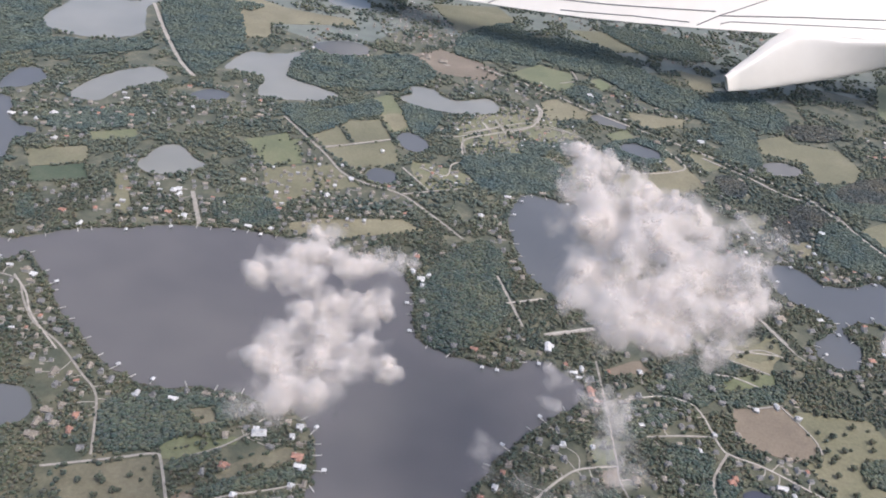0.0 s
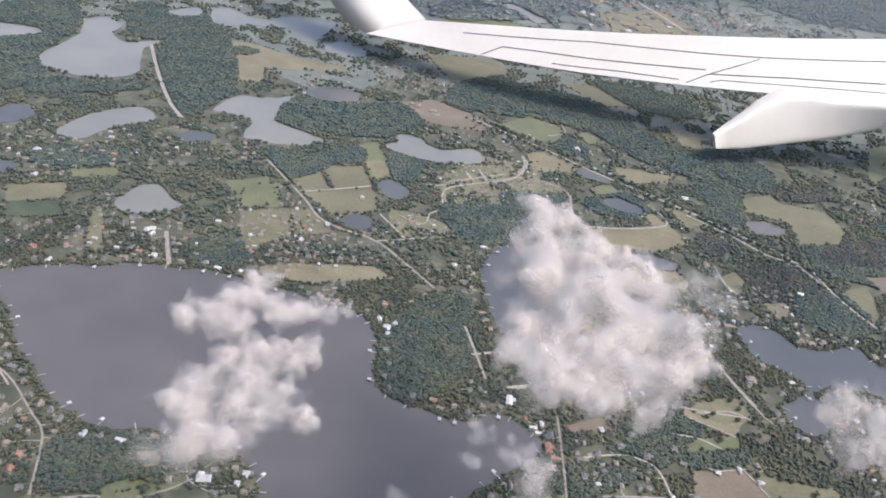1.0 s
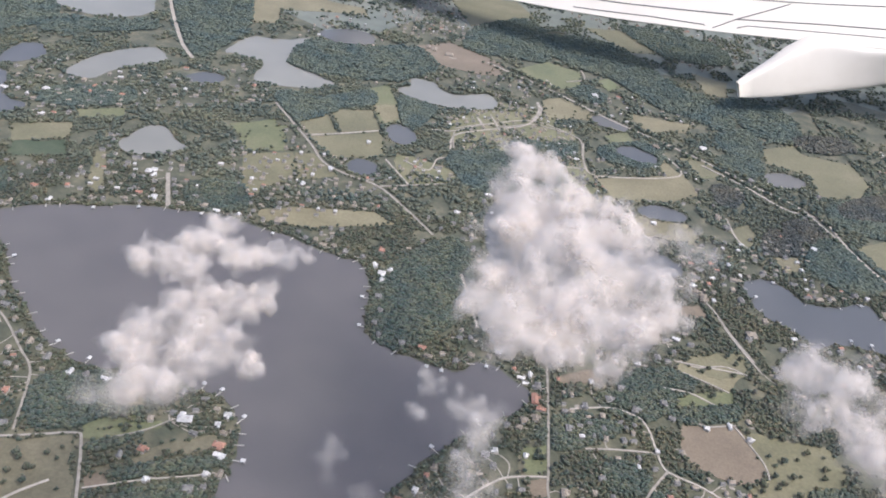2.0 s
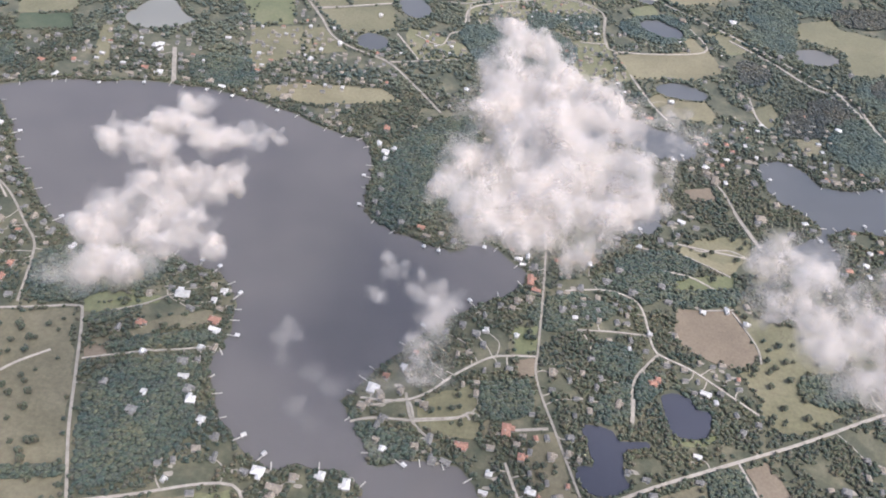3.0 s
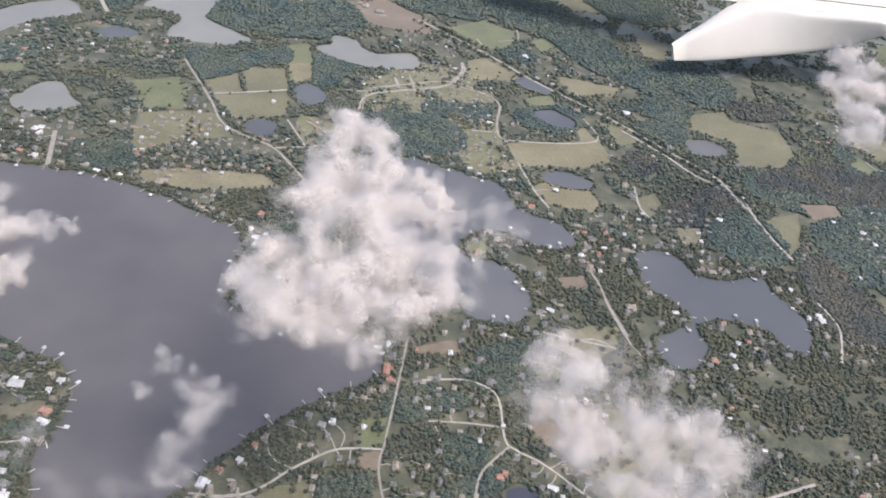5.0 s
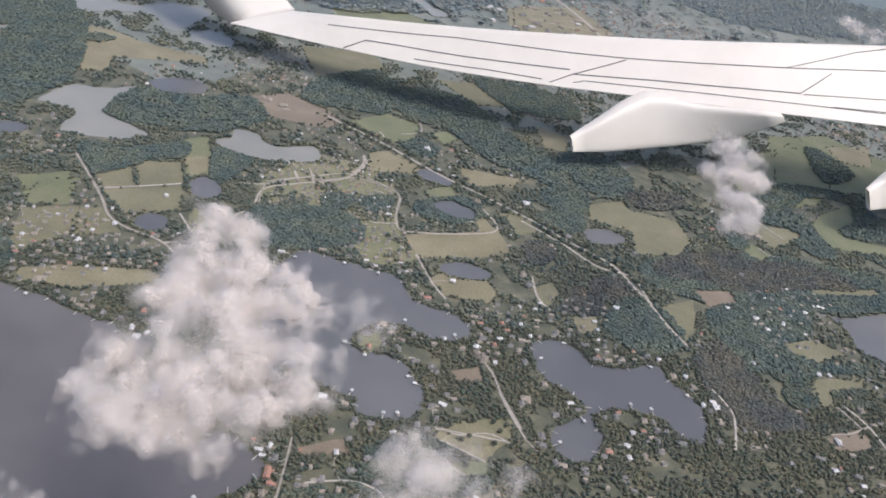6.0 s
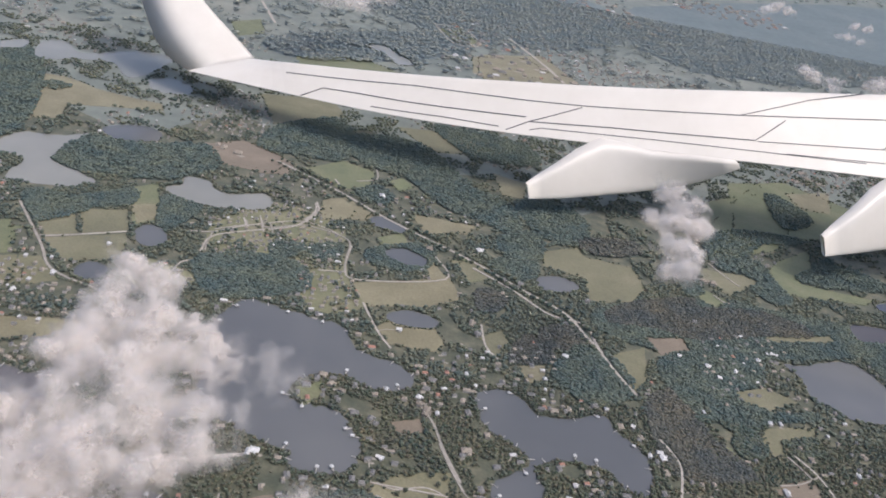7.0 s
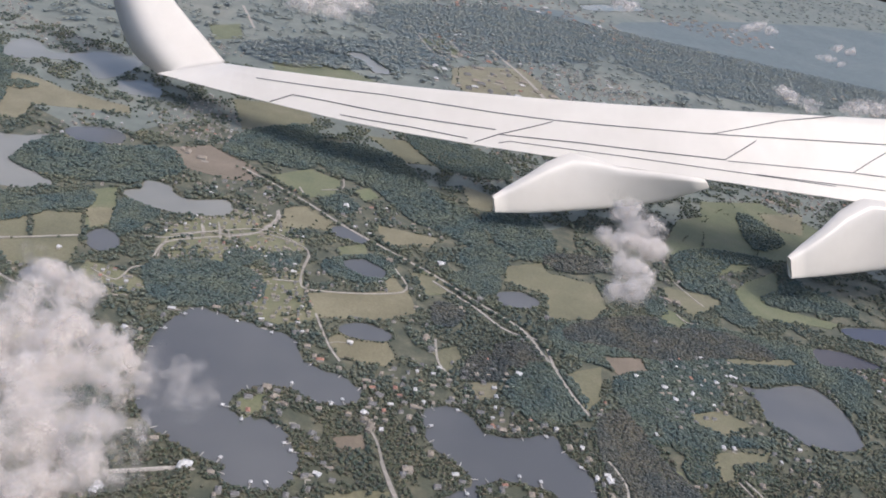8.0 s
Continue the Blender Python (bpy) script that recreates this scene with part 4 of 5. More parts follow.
    fairing([(382.0, 986.0, 37.0), (418.0, 1002.0, 60.0), (466.0, 1028.0, 86.0), (521.0, 1028.0, 87.0), (572.0, 1023.0, 93.0), (620.0, 1017.0, 98.0)], [(388.0, 984.0, 21.0), (427.0, 996.0, 22.0), (484.0, 1012.0, 30.0), (541.0, 1025.0, 42.0), (591.0, 1029.0, 61.0), (626.0, 1020.0, 90.0)], 26, "white canoe-shaped fairing under the flap")
    fairing([(711.0, 942.0, 56.0), (749.0, 959.0, 87.0), (800.0, 989.0, 120.0), (872.0, 986.0, 124.0), (945.0, 977.0, 133.0)], [(719.0, 937.0, 35.0), (766.0, 953.0, 39.0), (827.0, 975.0, 46.0), (899.0, 985.0, 68.0), (971.0, 996.0, 104.0)], 28, "white fairing with a shaded flank")


wing()


# ---- houses ----
def house(length, width, tall, roof, hip, label):
    """Walls under a pitched roof with eaves, a side wing, a chimney, a door and windows."""
    thing = tagged(new("house"), label, "house", group="houses")
    l, w = length / 2, width / 2

    def box(x0, x1, y0, y1, z0, z1):
        v = [(x, y, z) for z in (z0, z1) for x, y in ((x0, y0), (x1, y0), (x1, y1), (x0, y1))]
        return v, [(3, 2, 1, 0), (4, 5, 6, 7), (0, 1, 5, 4), (1, 2, 6, 5), (2, 3, 7, 6), (3, 0, 4, 7)]

    def pitched(x0, x1, y0, y1, z, rise, hip):
        m, e = (y0 + y1) / 2, 0.35
        x0, x1, y0, y1 = x0 - e, x1 + e, y0 - e, y1 + e
        v = [(x0, y0, z), (x1, y0, z), (x1, y1, z), (x0, y1, z), (x0 + hip, m, z + rise), (x1 - hip, m, z + rise)]
        v += [(a, b, c - 0.22) for a, b, c in v[:4]]
        return v, [(0, 1, 5, 4), (2, 3, 4, 5), (1, 2, 5), (3, 0, 4), (9, 8, 7, 6), (0, 6, 7, 1), (1, 7, 8, 2), (2, 8, 9, 3), (3, 9, 6, 0)]

    part("wall", mesh_of("wall", *box(-l, l, -w, w, 0, tall), WALL), thing)
    part("roof", mesh_of("roof", *pitched(-l, l, -w, w, tall + 0.22, width * 0.3, hip), ROOFS[roof]), thing)
    part("side_wing", mesh_of("side_wing", *box(l * 0.1, l * 0.75, -w * 1.9, -w - 0.02, 0, tall * 0.92), WALL), thing)
    v, f = pitched(-w * 1.95, -w * 0.3, l * 0.1, l * 0.75, tall * 0.92 + 0.22, length * 0.1, 0.6)
    part("porch_roof", mesh_of("porch_roof", [(b, a, c) for a, b, c in v], [q[::-1] for q in f], ROOFS[roof]), thing)
    part("chimney", mesh_of("chimney", *box(-l * 0.5, -l * 0.5 + 0.5, w * 0.2, w * 0.2 + 0.5, tall, tall + width * 0.3 + 0.5), WALL), thing)
    part("door", mesh_of("door", *box(-l * 0.1 - 0.35, -l * 0.1 + 0.35, -w - 0.05, -w + 0.05, 0, tall * 0.8), PLANK), thing)
    for x in (-0.75, -0.45):
        part("window", mesh_of("window", *box(l * x - 0.3, l * x + 0.3, -w - 0.05, -w + 0.05, tall * 0.35, tall * 0.8), GLASS), thing)
    return thing


LABELS = {"white": "pale stucco house with a white metal roof", "grey": "pale house with a grey shingle roof", "tan": "sand-coloured house with a tan roof", "red": "pale house with a terracotta tile roof"}
MODELS = {}
STANDING = [np.array((1e6, 1e6))]
TURNS = random.Random(4)


def put_house(x, y, length, kind):
    k = length / 6.0 * 0.74
    form = TURNS.randrange(3)
    m = pose(x, y, 0, 0, 0, TURNS.choice((0, 90, 12, 100, -10, 80, 180, 270)) + TURNS.uniform(-8, 8))
    if (kind, form) in MODELS:
        ob = copy_thing(MODELS[kind, form], m)
    else:
        size = ((6.0, 4.2, 2.0), (7.6, 3.5, 1.9), (5.4, 4.8, 2.6))[form]
        ob = MODELS[kind, form] = house(*size, kind, (1.6, 0.0, 1.9)[form], LABELS[kind])
        ob.matrix_basis = m
    ob.scale = (k * TURNS.uniform(0.9, 1.15), k * TURNS.uniform(0.85, 1.1), min(1.3, 0.75 + 0.25 * k))
    STANDING.append(np.array((x, y)))


def on_land(x, y):
    return not any(inside(np.array([(x, y)], float), line)[0] for line in LAKES)


def named_houses(rows, kind):
    for x, y, length in rows:
        for _ in range(4):
            y += 0 if on_land(x, y) else 4
        if not on_land(x, y):
            continue
        if y < 900 and min(np.hypot(*(s - (x, y))) for s in STANDING) < 4.2:
            continue
        if y < 900:
            put_house(x, y, length, kind)
        else:
            FAR_HOUSES.append((x, y, length, kind))


FAR_HOUSES = []
named_houses([(402, 697, 7), (462, 584, 6), (390, 532, 5), (384, 518, 5), (253, 530, 6), (277, 604, 6), (427, 628, 5), (446, 611, 5), (554, 560, 7), (252, 608, 5), (-154, 600, 8), (-166, 633, 6), (-290, 704, 6)], 'white')
named_houses([(-159, 362, 6), (-32, 359, 8), (-167, 604, 6), (-243, 589, 6)], 'red')
named_houses([(-184, 408, 7), (-169, 366, 6), (284, 593, 6), (210, 604, 7), (219, 598, 6)], 'tan')
named_houses([(-179, 398, 6), (-202, 456, 6), (-195, 447, 6), (-173, 370, 6), (409, 540, 6), (417, 540, 5), (310, 544, 6)], 'grey')
named_houses([(-35, 316, 6), (-26, 301, 6.5), (-51, 301, 5), (-37, 374, 4.5), (-33, 337, 4.5), (80, 350, 5), (145, 463, 5), (139, 459, 5), (142, 454, 4.5), (260, 440, 5), (276, 445, 5), (287, 435, 5), (221, 493, 4.5), (255, 371, 7), (20, 266, 9), (51, 270, 6), (64, 268, 8)], 'white')
named_houses([(-32, 358, 9), (-71, 347, 6), (148, 440, 8.5), (152, 432, 6), (224, 372, 6), (118, 304, 8), (150, 303, 6), (224, 373, 6)], 'red')
named_houses([(148, 423, 7.5), (138, 413, 5), (30, 259, 8), (30, 254, 5), (65, 321, 5), (95, 326, 6), (-38, 227, 7), (203, 351, 7), (166, 307, 6)], 'tan')
named_houses([(-39, 326, 7), (-30, 308, 6.5), (-53, 289, 6.5), (-73, 303, 5.5), (-81, 341, 5), (-48, 365, 5), (150, 453, 7), (238, 444, 5), (135, 412, 5), (74, 312, 6), (101, 304, 6), (176, 322, 6), (185, 258, 5), (274, 347, 5), (284, 355, 5), (264, 373, 5)], 'grey')
named_houses([(-27, 300, 6.0), (-51, 302, 4.2), (19, 265, 6.8), (64, 268, 5.7), (51, 270, 4.6), (46, 277, 3.0), (-56, 374, 9.5), (-62, 327, 4.4), (-36, 374, 4.7), (134, 289, 4.7), (156, 283, 6.4), (261, 440, 5.0), (288, 437, 4.3), (256, 372, 5.9), (246, 325, 4.9), (132, 262, 4.5), (65, 331, 7.5), (142, 390, 4.1), (124, 390, 4.7), (224, 411, 4.2), (-154, 600, 9.5), (-169, 607, 6.2)], 'white')
named_houses([(-32, 358, 8.5), (118, 303, 7.2), (150, 440, 9.5), (149, 303, 6.6), (141, 319, 9.2), (-73, 346, 5.8), (30, 579, 6.8), (72, 473, 5.3), (49, 253, 5.0), (204, 351, 6.4), (227, 375, 4.6), (160, 281, 3.0)], 'red')
named_houses([(147, 423, 7.1), (29, 260, 7.3), (-54, 596, 9.5), (-52, 292, 4.2), (71, 326, 6.2), (81, 333, 5.6), (62, 318, 6.1), (176, 324, 4.3), (175, 311, 5.4), (181, 300, 4.1), (77, 332, 5.0), (187, 281, 4.6)], 'tan')
named_houses([(-36, 318, 6.2), (-29, 307, 5.5), (97, 323, 6.2), (73, 325, 5.6), (104, 287, 6.4), (111, 284, 5.2), (72, 307, 4.8), (118, 386, 6.1), (123, 378, 4.7), (169, 419, 6.3), (181, 442, 6.5), (197, 452, 6.6), (214, 446, 7.2), (206, 465, 5.2), (234, 457, 5.9), (165, 307, 4.8), (217, 304, 4.2), (207, 306, 4.2), (150, 455, 5.9), (148, 463, 6.7), (165, 353, 4.5)], 'grey')
named_houses([(170, 518, 8.1), (401, 696, 9.5), (253, 530, 5.3), (185, 646, 5.3), (251, 609, 4.2), (233, 525, 3.8), (219, 519, 4.5), (463, 587, 9.3), (463, 578, 7.5), (453, 578, 5.0), (257, 695, 6.6), (331, 870, 9.2), (223, 965, 8.8), (511, 729, 5.1), (535, 719, 7.0), (590, 744, 6.2), (611, 760, 6.3), (561, 718, 6.0), (542, 703, 5.9), (83, 655, 6.2), (-7, 756, 5.0), (193, 794, 6.3)], 'white')
named_houses([(213, 606, 9.5), (203, 614, 8.5), (283, 587, 9.1), (278, 596, 6.7), (313, 550, 9.5), (320, 724, 9.5), (175, 791, 6.3), (185, 795, 5.3), (279, 855, 9.5), (578, 894, 9.5), (587, 891, 9.5), (33, 1024, 9.5), (51, 1015, 9.5), (25, 1029, 7.8), (850, 1311, 9.5), (862, 1294, 9.5), (849, 1333, 9.5), (912, 1352, 9.5), (824, 1287, 9.5)], 'tan')
named_houses([(243, 570, 6.4), (247, 565, 5.6), (287, 630, 7.9), (325, 709, 9.5), (409, 753, 6.2), (543, 797, 6.6), (436, 803, 7.6), (353, 818, 7.7), (370, 813, 7.7)], 'grey')
named_houses([(-152, 600, 9.5), (-171, 637, 7.4), (-168, 642, 6.5), (-49, 659, 6.7), (-31, 693, 6.0), (-6, 757, 5.4), (34, 549, 7.6), (40, 555, 5.1), (124, 483, 9.3), (166, 515, 7.3), (-309, 752, 8.4), (-342, 734, 7.2), (-292, 704, 7.0), (-57, 378, 9.5), (-37, 376, 5.2)], 'white')
named_houses([(-168, 605, 8.0), (-240, 589, 7.0), (33, 579, 7.0), (71, 473, 6.9), (-159, 374, 5.1), (-159, 361, 6.2), (-32, 360, 7.6)], 'red')
named_houses([(-43, 545, 5.8), (-186, 408, 6.7), (-176, 376, 6.4), (-178, 366, 7.5), (-177, 357, 8.0), (-170, 381, 5.2), (-57, 635, 4.7), (-13, 637, 5.6), (-67, 682, 4.9)], 'tan')


def dry(points, margin=0.0):
    wet = np.zeros(len(points), bool)
    for line in LAKES:
        wet |= inside(points, line)
        if margin:
            wet |= along(points, line[::2]) < margin if np.ptp(line, 0).max() < 900 else False
    return ~wet


def off_roads(points, gap):
    ok = np.ones(len(points), bool)
    for line, width in ROADS:
        lo, hi = line.min(0) - 20, line.max(0) + 20
        near = np.flatnonzero(((points > lo) & (points < hi)).all(1))
        if len(near):
            ok[near] &= along(points[near], line) > width / 2 + gap
    return ok


def cover_at(points):
    """What covers the land at the points; the later sheet lies over the earlier one."""
    code = np.zeros(len(points), int)
    for line, what in COVER:
        code[inside(points, line)] = what
    return code


def in_estates(points):
    hit = np.zeros(len(points), bool)
    for line, _ in ESTATES:
        hit |= inside(points, line)
    return hit


def in_woods(points):
    return cover_at(points) >= WOODED


def patchy(points, scale, seed):
    return np.array([noise.noise(Vector((x * scale + seed, y * scale - seed, seed))) for x, y in points])


rng = np.random.default_rng(7)


def scatter(x0, x1, y0, y1, gap):
    """Points on a shaken grid, within the widening view only."""
    gx, gy = np.meshgrid(np.arange(x0, x1, gap), np.arange(y0, y1, gap))
    p = np.stack([gx.ravel(), gy.ravel()], 1) + rng.uniform(-0.48, 0.48, (gx.size, 2)) * gap
    return p[(p[:, 0] > -0.55 * p[:, 1] - 60) & (p[:, 0] < 0.85 * p[:, 1] + 260)]


def shore_spots(line, gap):
    steps = np.hypot(*np.diff(np.vstack([line, line[:1]]), axis=0).T)
    at, out = rng.uniform(0, gap), []
    total = np.cumsum(steps)
    while at < total[-1]:
        i = int(np.searchsorted(total, at))
        a, b = line[i], line[(i + 1) % len(line)]
        d = (b - a) / max(np.hypot(*(b - a)), 1e-6)
        p = a + d * (at - (total[i] - steps[i]))
        side = np.array((-d[1], d[0]))
        if not inside((p + side * 2.5)[None], line)[0]:
            side = -side
        out.append((p, side))
        at += gap * rng.uniform(0.5, 1.6)
    return out


# houses facing the water, set back from the shore
for line, gap, back in ((LAKES[0], 11, 7), (LAKES[1], 16, 8), (LAKES[2], 15, 8)):
    for p, side in shore_spots(line, gap):
        q = p - side * back * rng.uniform(0.8, 1.5)
        if q[1] < 200 or not dry(q[None], 3.5)[0] or not off_roads(q[None], 2.5)[0] or min(np.hypot(*(s - q)) for s in STANDING) < 6.5:
            continue
        row = (float(q[0]), float(q[1]), TURNS.uniform(4.0, 6.2), TURNS.choices(("white", "grey", "tan", "red"), (1.4, 6, 4, 0.9))[0])
        if gap == 11:
            put_house(*row)
        else:
            FAR_HOUSES.append(row)

near = scatter(-420, 900, 190, 640, 11.5)
near = near[~in_estates(near)]
near = near[dry(near, 5) & off_roads(near, 3.5) & (cover_at(near) == 0)]
near = near[patchy(near, 0.012, 3) > -0.1]
near = near[rng.permutation(len(near))]
count = 0
for x, y in near:
    if count >= 55:
        break
    if min(np.hypot(*(s - (x, y))) for s in STANDING) > 8.5:
        put_house(float(x), float(y), TURNS.uniform(4.2, 6.8), TURNS.choices(("white", "grey", "tan", "red"), (0.9, 7, 4, 0.6))[0])
        count += 1
for x, y in near[120:]:
    if noise.noise(Vector((x * 0.02, y * 0.02, 5))) > 0.0 and min(np.hypot(*(s - (x, y))) for s in STANDING) > 7.5:
        FAR_HOUSES.append((x, y, TURNS.uniform(2.8, 4.4), TURNS.choices(("white", "grey", "tan", "red"), (0.9, 7, 4, 0.6))[0]))
far = scatter(-900, 1700, 640, 1500, 15)
far = far[~in_estates(far)]
far = far[dry(far, 5) & off_roads(far, 3) & (cover_at(far) == 0)]
far = far[patchy(far, 0.007, 5) > 0.16]
town = scatter(300, 2300, 1500, 2900, 34)
town = town[dry(town) & (patchy(town, 0.0022, 9) > 0.08)]
for p, size in ((far, (3.0, 4.8)), (town, (8, 15))):
    for x, y in p:
        FAR_HOUSES.append((x, y, TURNS.uniform(*size), TURNS.choices(("white", "grey", "tan", "red"), (1.2, 6, 4, 0.6))[0]))


for line, gap in ESTATES:
    lo, hi = line.min(0), line.max(0)
    gx, gy = np.meshgrid(np.arange(lo[0], hi[0], gap), np.arange(lo[1], hi[1], gap))
    p = np.stack([gx.ravel(), gy.ravel()], 1) + rng.uniform(-0.35, 0.35, (gx.size, 2)) * gap
    p = p[inside(p, line) & off_roads(p, 2.5)]
    p = p[dry(p, 3)]
    for x, y in p:
        if min(np.hypot(*(s - (x, y))) for s in STANDING) > 6.5:
            FAR_HOUSES.append((x, y, (1.2 + gap * 0.22) * TURNS.uniform(0.8, 1.25), TURNS.choices(("white", "grey", "tan", "red"), (1.3, 6, 5, 0.6))[0]))


def far_houses(kind):
    """Small distant houses: walls and a hipped roof each."""
    walls, roofs = ([], []), ([], [])
    for x, y, length, k in FAR_HOUSES:
        if k != kind:
            continue
        a, l, w, h = TURNS.choice((0, 1.57, 0.2, 1.77)) + TURNS.uniform(-0.1, 0.1), length / 2, length * TURNS.uniform(0.28, 0.38), 2.0
        c, s = math.cos(a), math.sin(a)

        def put(target, pts, faces):
            b = len(target[0])
            target[0].extend((x + c * px - s * py, y + s * px + c * py, pz) for px, py, pz in pts)
            target[1].extend(tuple(b + i for i in f) for f in faces)

        ring = [(-l, -w), (l, -w), (l, w), (-l, w)]
        put(walls, [(*p, 0) for p in ring] + [(*p, h) for p in ring], [(i, (i + 1) % 4, 4 + (i + 1) % 4, 4 + i) for i in range(4)])
        put(roofs, [(px * 1.1, py * 1.12, h) for px, py in ring] + [(-l * 0.5, 0, h + w * 0.6), (l * 0.5, 0, h + w * 0.6)], [(0, 1, 5, 4), (2, 3, 4, 5), (1, 2, 5), (3, 0, 4), (3, 2, 1, 0)])
    thing = tagged(new("distant_houses"), f"scattered distant houses, each a {LABELS[kind]}", "houses", kind="stuff")
    part("walls", mesh_of("walls", *walls, WALL), thing)
    part("roofs", mesh_of("roofs", *roofs, ROOFS[kind]), thing)


for kind in ROOFS:
    far_houses(kind)

# sandy yards and drives beside the houses
verts, faces = [], []
homes = [(*s, 5.0) for s in STANDING[1:]] + [(x, y, l) for x, y, l, _ in FAR_HOUSES]
for x, y, l in homes:
    if TURNS.random() < 0.4:
        a, b = TURNS.uniform(0, 6.28), len(verts)
        n = 7
        dx, dy = math.cos(a) * l * 0.9, math.sin(a) * l * 0.9
        verts += [(x + dx + math.cos(a + i * 6.283 / n) * l * TURNS.uniform(0.35, 0.7), y + dy + math.sin(a + i * 6.283 / n) * l * TURNS.uniform(0.2, 0.4), 0.26) for i in range(n)]
        faces.append(tuple(range(b, b + n)))
tagged(new("sandy_yards", mesh_of("sandy_yards", verts, faces, ROAD)), "pale sandy yards and drives beside the houses", "yards", kind="stuff")


# drives from the houses to the nearest road
verts, faces = [], []
lane_points = np.vstack([line for line, _ in ROADS])
plots = [s for s in STANDING[1:] if TURNS.random() < 0.5] + [np.array((x, y)) for x, y, _, _ in FAR_HOUSES if y < 640 and TURNS.random() < 0.25]
for s in plots:
    d = lane_points - s
    k = int(np.argmin(np.hypot(*d.T)))
    far_off = np.hypot(*d[k])
    if not 5 < far_off < 28:
        continue
    bow = np.array((-d[k][1], d[k][0])) * TURNS.uniform(-0.25, 0.25)
    line = curved([s, s + d[k] * 0.5 + bow, lane_points[k]], False, 5)
    t = np.gradient(line, axis=0)
    side = np.stack([-t[:, 1], t[:, 0]], 1) / np.hypot(*t.T)[:, None] * 0.4
    base, n = len(verts), len(line)
    verts += [(x, y, 0.3) for x, y in line - side] + [(x, y, 0.3) for x, y in line + side]
    faces += [(base + i, base + i + 1, base + n + i + 1, base + n + i) for i in range(n - 1)]
tagged(new("driveways", mesh_of("driveways", verts, faces, ROAD)), "narrow pale drives winding from houses to the roads", "driveways", kind="stuff")


# ---- docks and boathouses along the shores ----
def dock(roofed):
    thing = tagged(new("dock"), "weathered grey wooden dock with a pale-roofed boathouse" if roofed else "narrow weathered grey wooden dock", "dock", group="docks on the lakes")

    def box(x0, x1, y0, y1, z0, z1):
        v = [(x, y, z) for z in (z0, z1) for x, y in ((x0, y0), (x1, y0), (x1, y1), (x0, y1))]
        return v, [(3, 2, 1, 0), (4, 5, 6, 7), (0, 1, 5, 4), (1, 2, 6, 5), (2, 3, 7, 6), (3, 0, 4, 7)]

    part("deck", mesh_of("deck", *box(-0.3, 0.3, -1.5, 4, 0.75, 0.95), PLANK), thing)
    for y in (0.5, 2, 3.5):
        for x in (-0.4, 0.3):
            part("post", mesh_of("post", *box(x, x + 0.12, y, y + 0.12, 0, 1.3), PLANK), thing)
    if roofed:
        for x in (-1.1, 1.0):
            for y in (3.4, 5.6):
                part("post", mesh_of("post", *box(x, x + 0.12, y, y + 0.12, 0, 2.2), PLANK), thing)
        v = [(-1.3, 3.2, 2.2), (1.3, 3.2, 2.2), (1.3, 6.0, 2.2), (-1.3, 6.0, 2.2), (0, 3.2, 2.8), (0, 6.0, 2.8)]
        part("roof", mesh_of("roof", v, [(0, 4, 5, 3), (1, 2, 5, 4), (0, 1, 4), (2, 3, 5), (3, 2, 1, 0)], WHITE_ROOF), thing)
    return thing


DOCKS = []
for line, gap in ((LAKES[0], 17), (LAKES[1], 22), (LAKES[2], 22)):
    for p, side in shore_spots(line, gap):
        if p[1] < 215:
            continue
        m = pose(float(p[0]), float(p[1]), 0.0, 0, 0, math.degrees(math.atan2(side[1], side[0])) - 90)
        roofed = rng.random() < 0.35
        if roofed not in dict(DOCKS):
            ob = dock(roofed)
            ob.matrix_basis = m
            DOCKS.append((roofed, ob))
        else:
            copy_thing(dict(DOCKS)[roofed], m)


# ---- trees ----
ICO = bmesh.new()
bmesh.ops.create_icosphere(ICO, subdivisions=1, radius=1)
ICO_V = np.array([v.co[:] for v in ICO.verts])
ICO_F = np.array([[v.index for v in f.verts] for f in ICO.faces])
ICO.free()


def clumps(name, centres, radii, mat, label, squash=0.6):
    """Uneven leaf clumps, one island each."""
    n = len(centres)
    v = ICO_V[None] * (1 + rng.uniform(-0.34, 0.34, (n, len(ICO_V), 1))) * radii[:, None, None]
    v[:, :, 2] *= squash
    v += centres[:, None, :]
    f = ICO_F[None] + (np.arange(n) * len(ICO_V))[:, None, None]
    return tagged(new(name, big_mesh(name, v.reshape(-1, 3), f.reshape(-1, 3), mat)), label, "trees", kind="stuff")


def crowns(points, size, pieces):
    """Several clumps for each tree."""
    r = size * rng.uniform(0.65, 1.35, len(points))
    c, rad = [], []
    for k in range(pieces):
        a, d = rng.uniform(0, 6.283, len(points)), r * (0.0 if pieces == 1 else 0.45) * rng.uniform(0.5, 1.2, len(points))
        c.append(np.stack([points[:, 0] + np.cos(a) * d, points[:, 1] + np.sin(a) * d, r * (0.75 + rng.uniform(-0.15, 0.4, len(points)))], 1))
        rad.append(r * (0.75 if pieces > 1 else 1.0) * rng.uniform(0.7, 1.1, len(points)))
    return np.vstack(c), np.concatenate(rad)


def clear_of_houses(points, gap):
    homes = np.array(STANDING)
    ok = np.ones(len(points), bool)
    for s in homes:
        ok &= np.hypot(*(points - s).T) > gap
    for x, y, length, _ in FAR_HOUSES:
        if y < 700:
            ok &= np.hypot(points[:, 0] - x, points[:, 1] - y) > gap * 0.7
    return ok


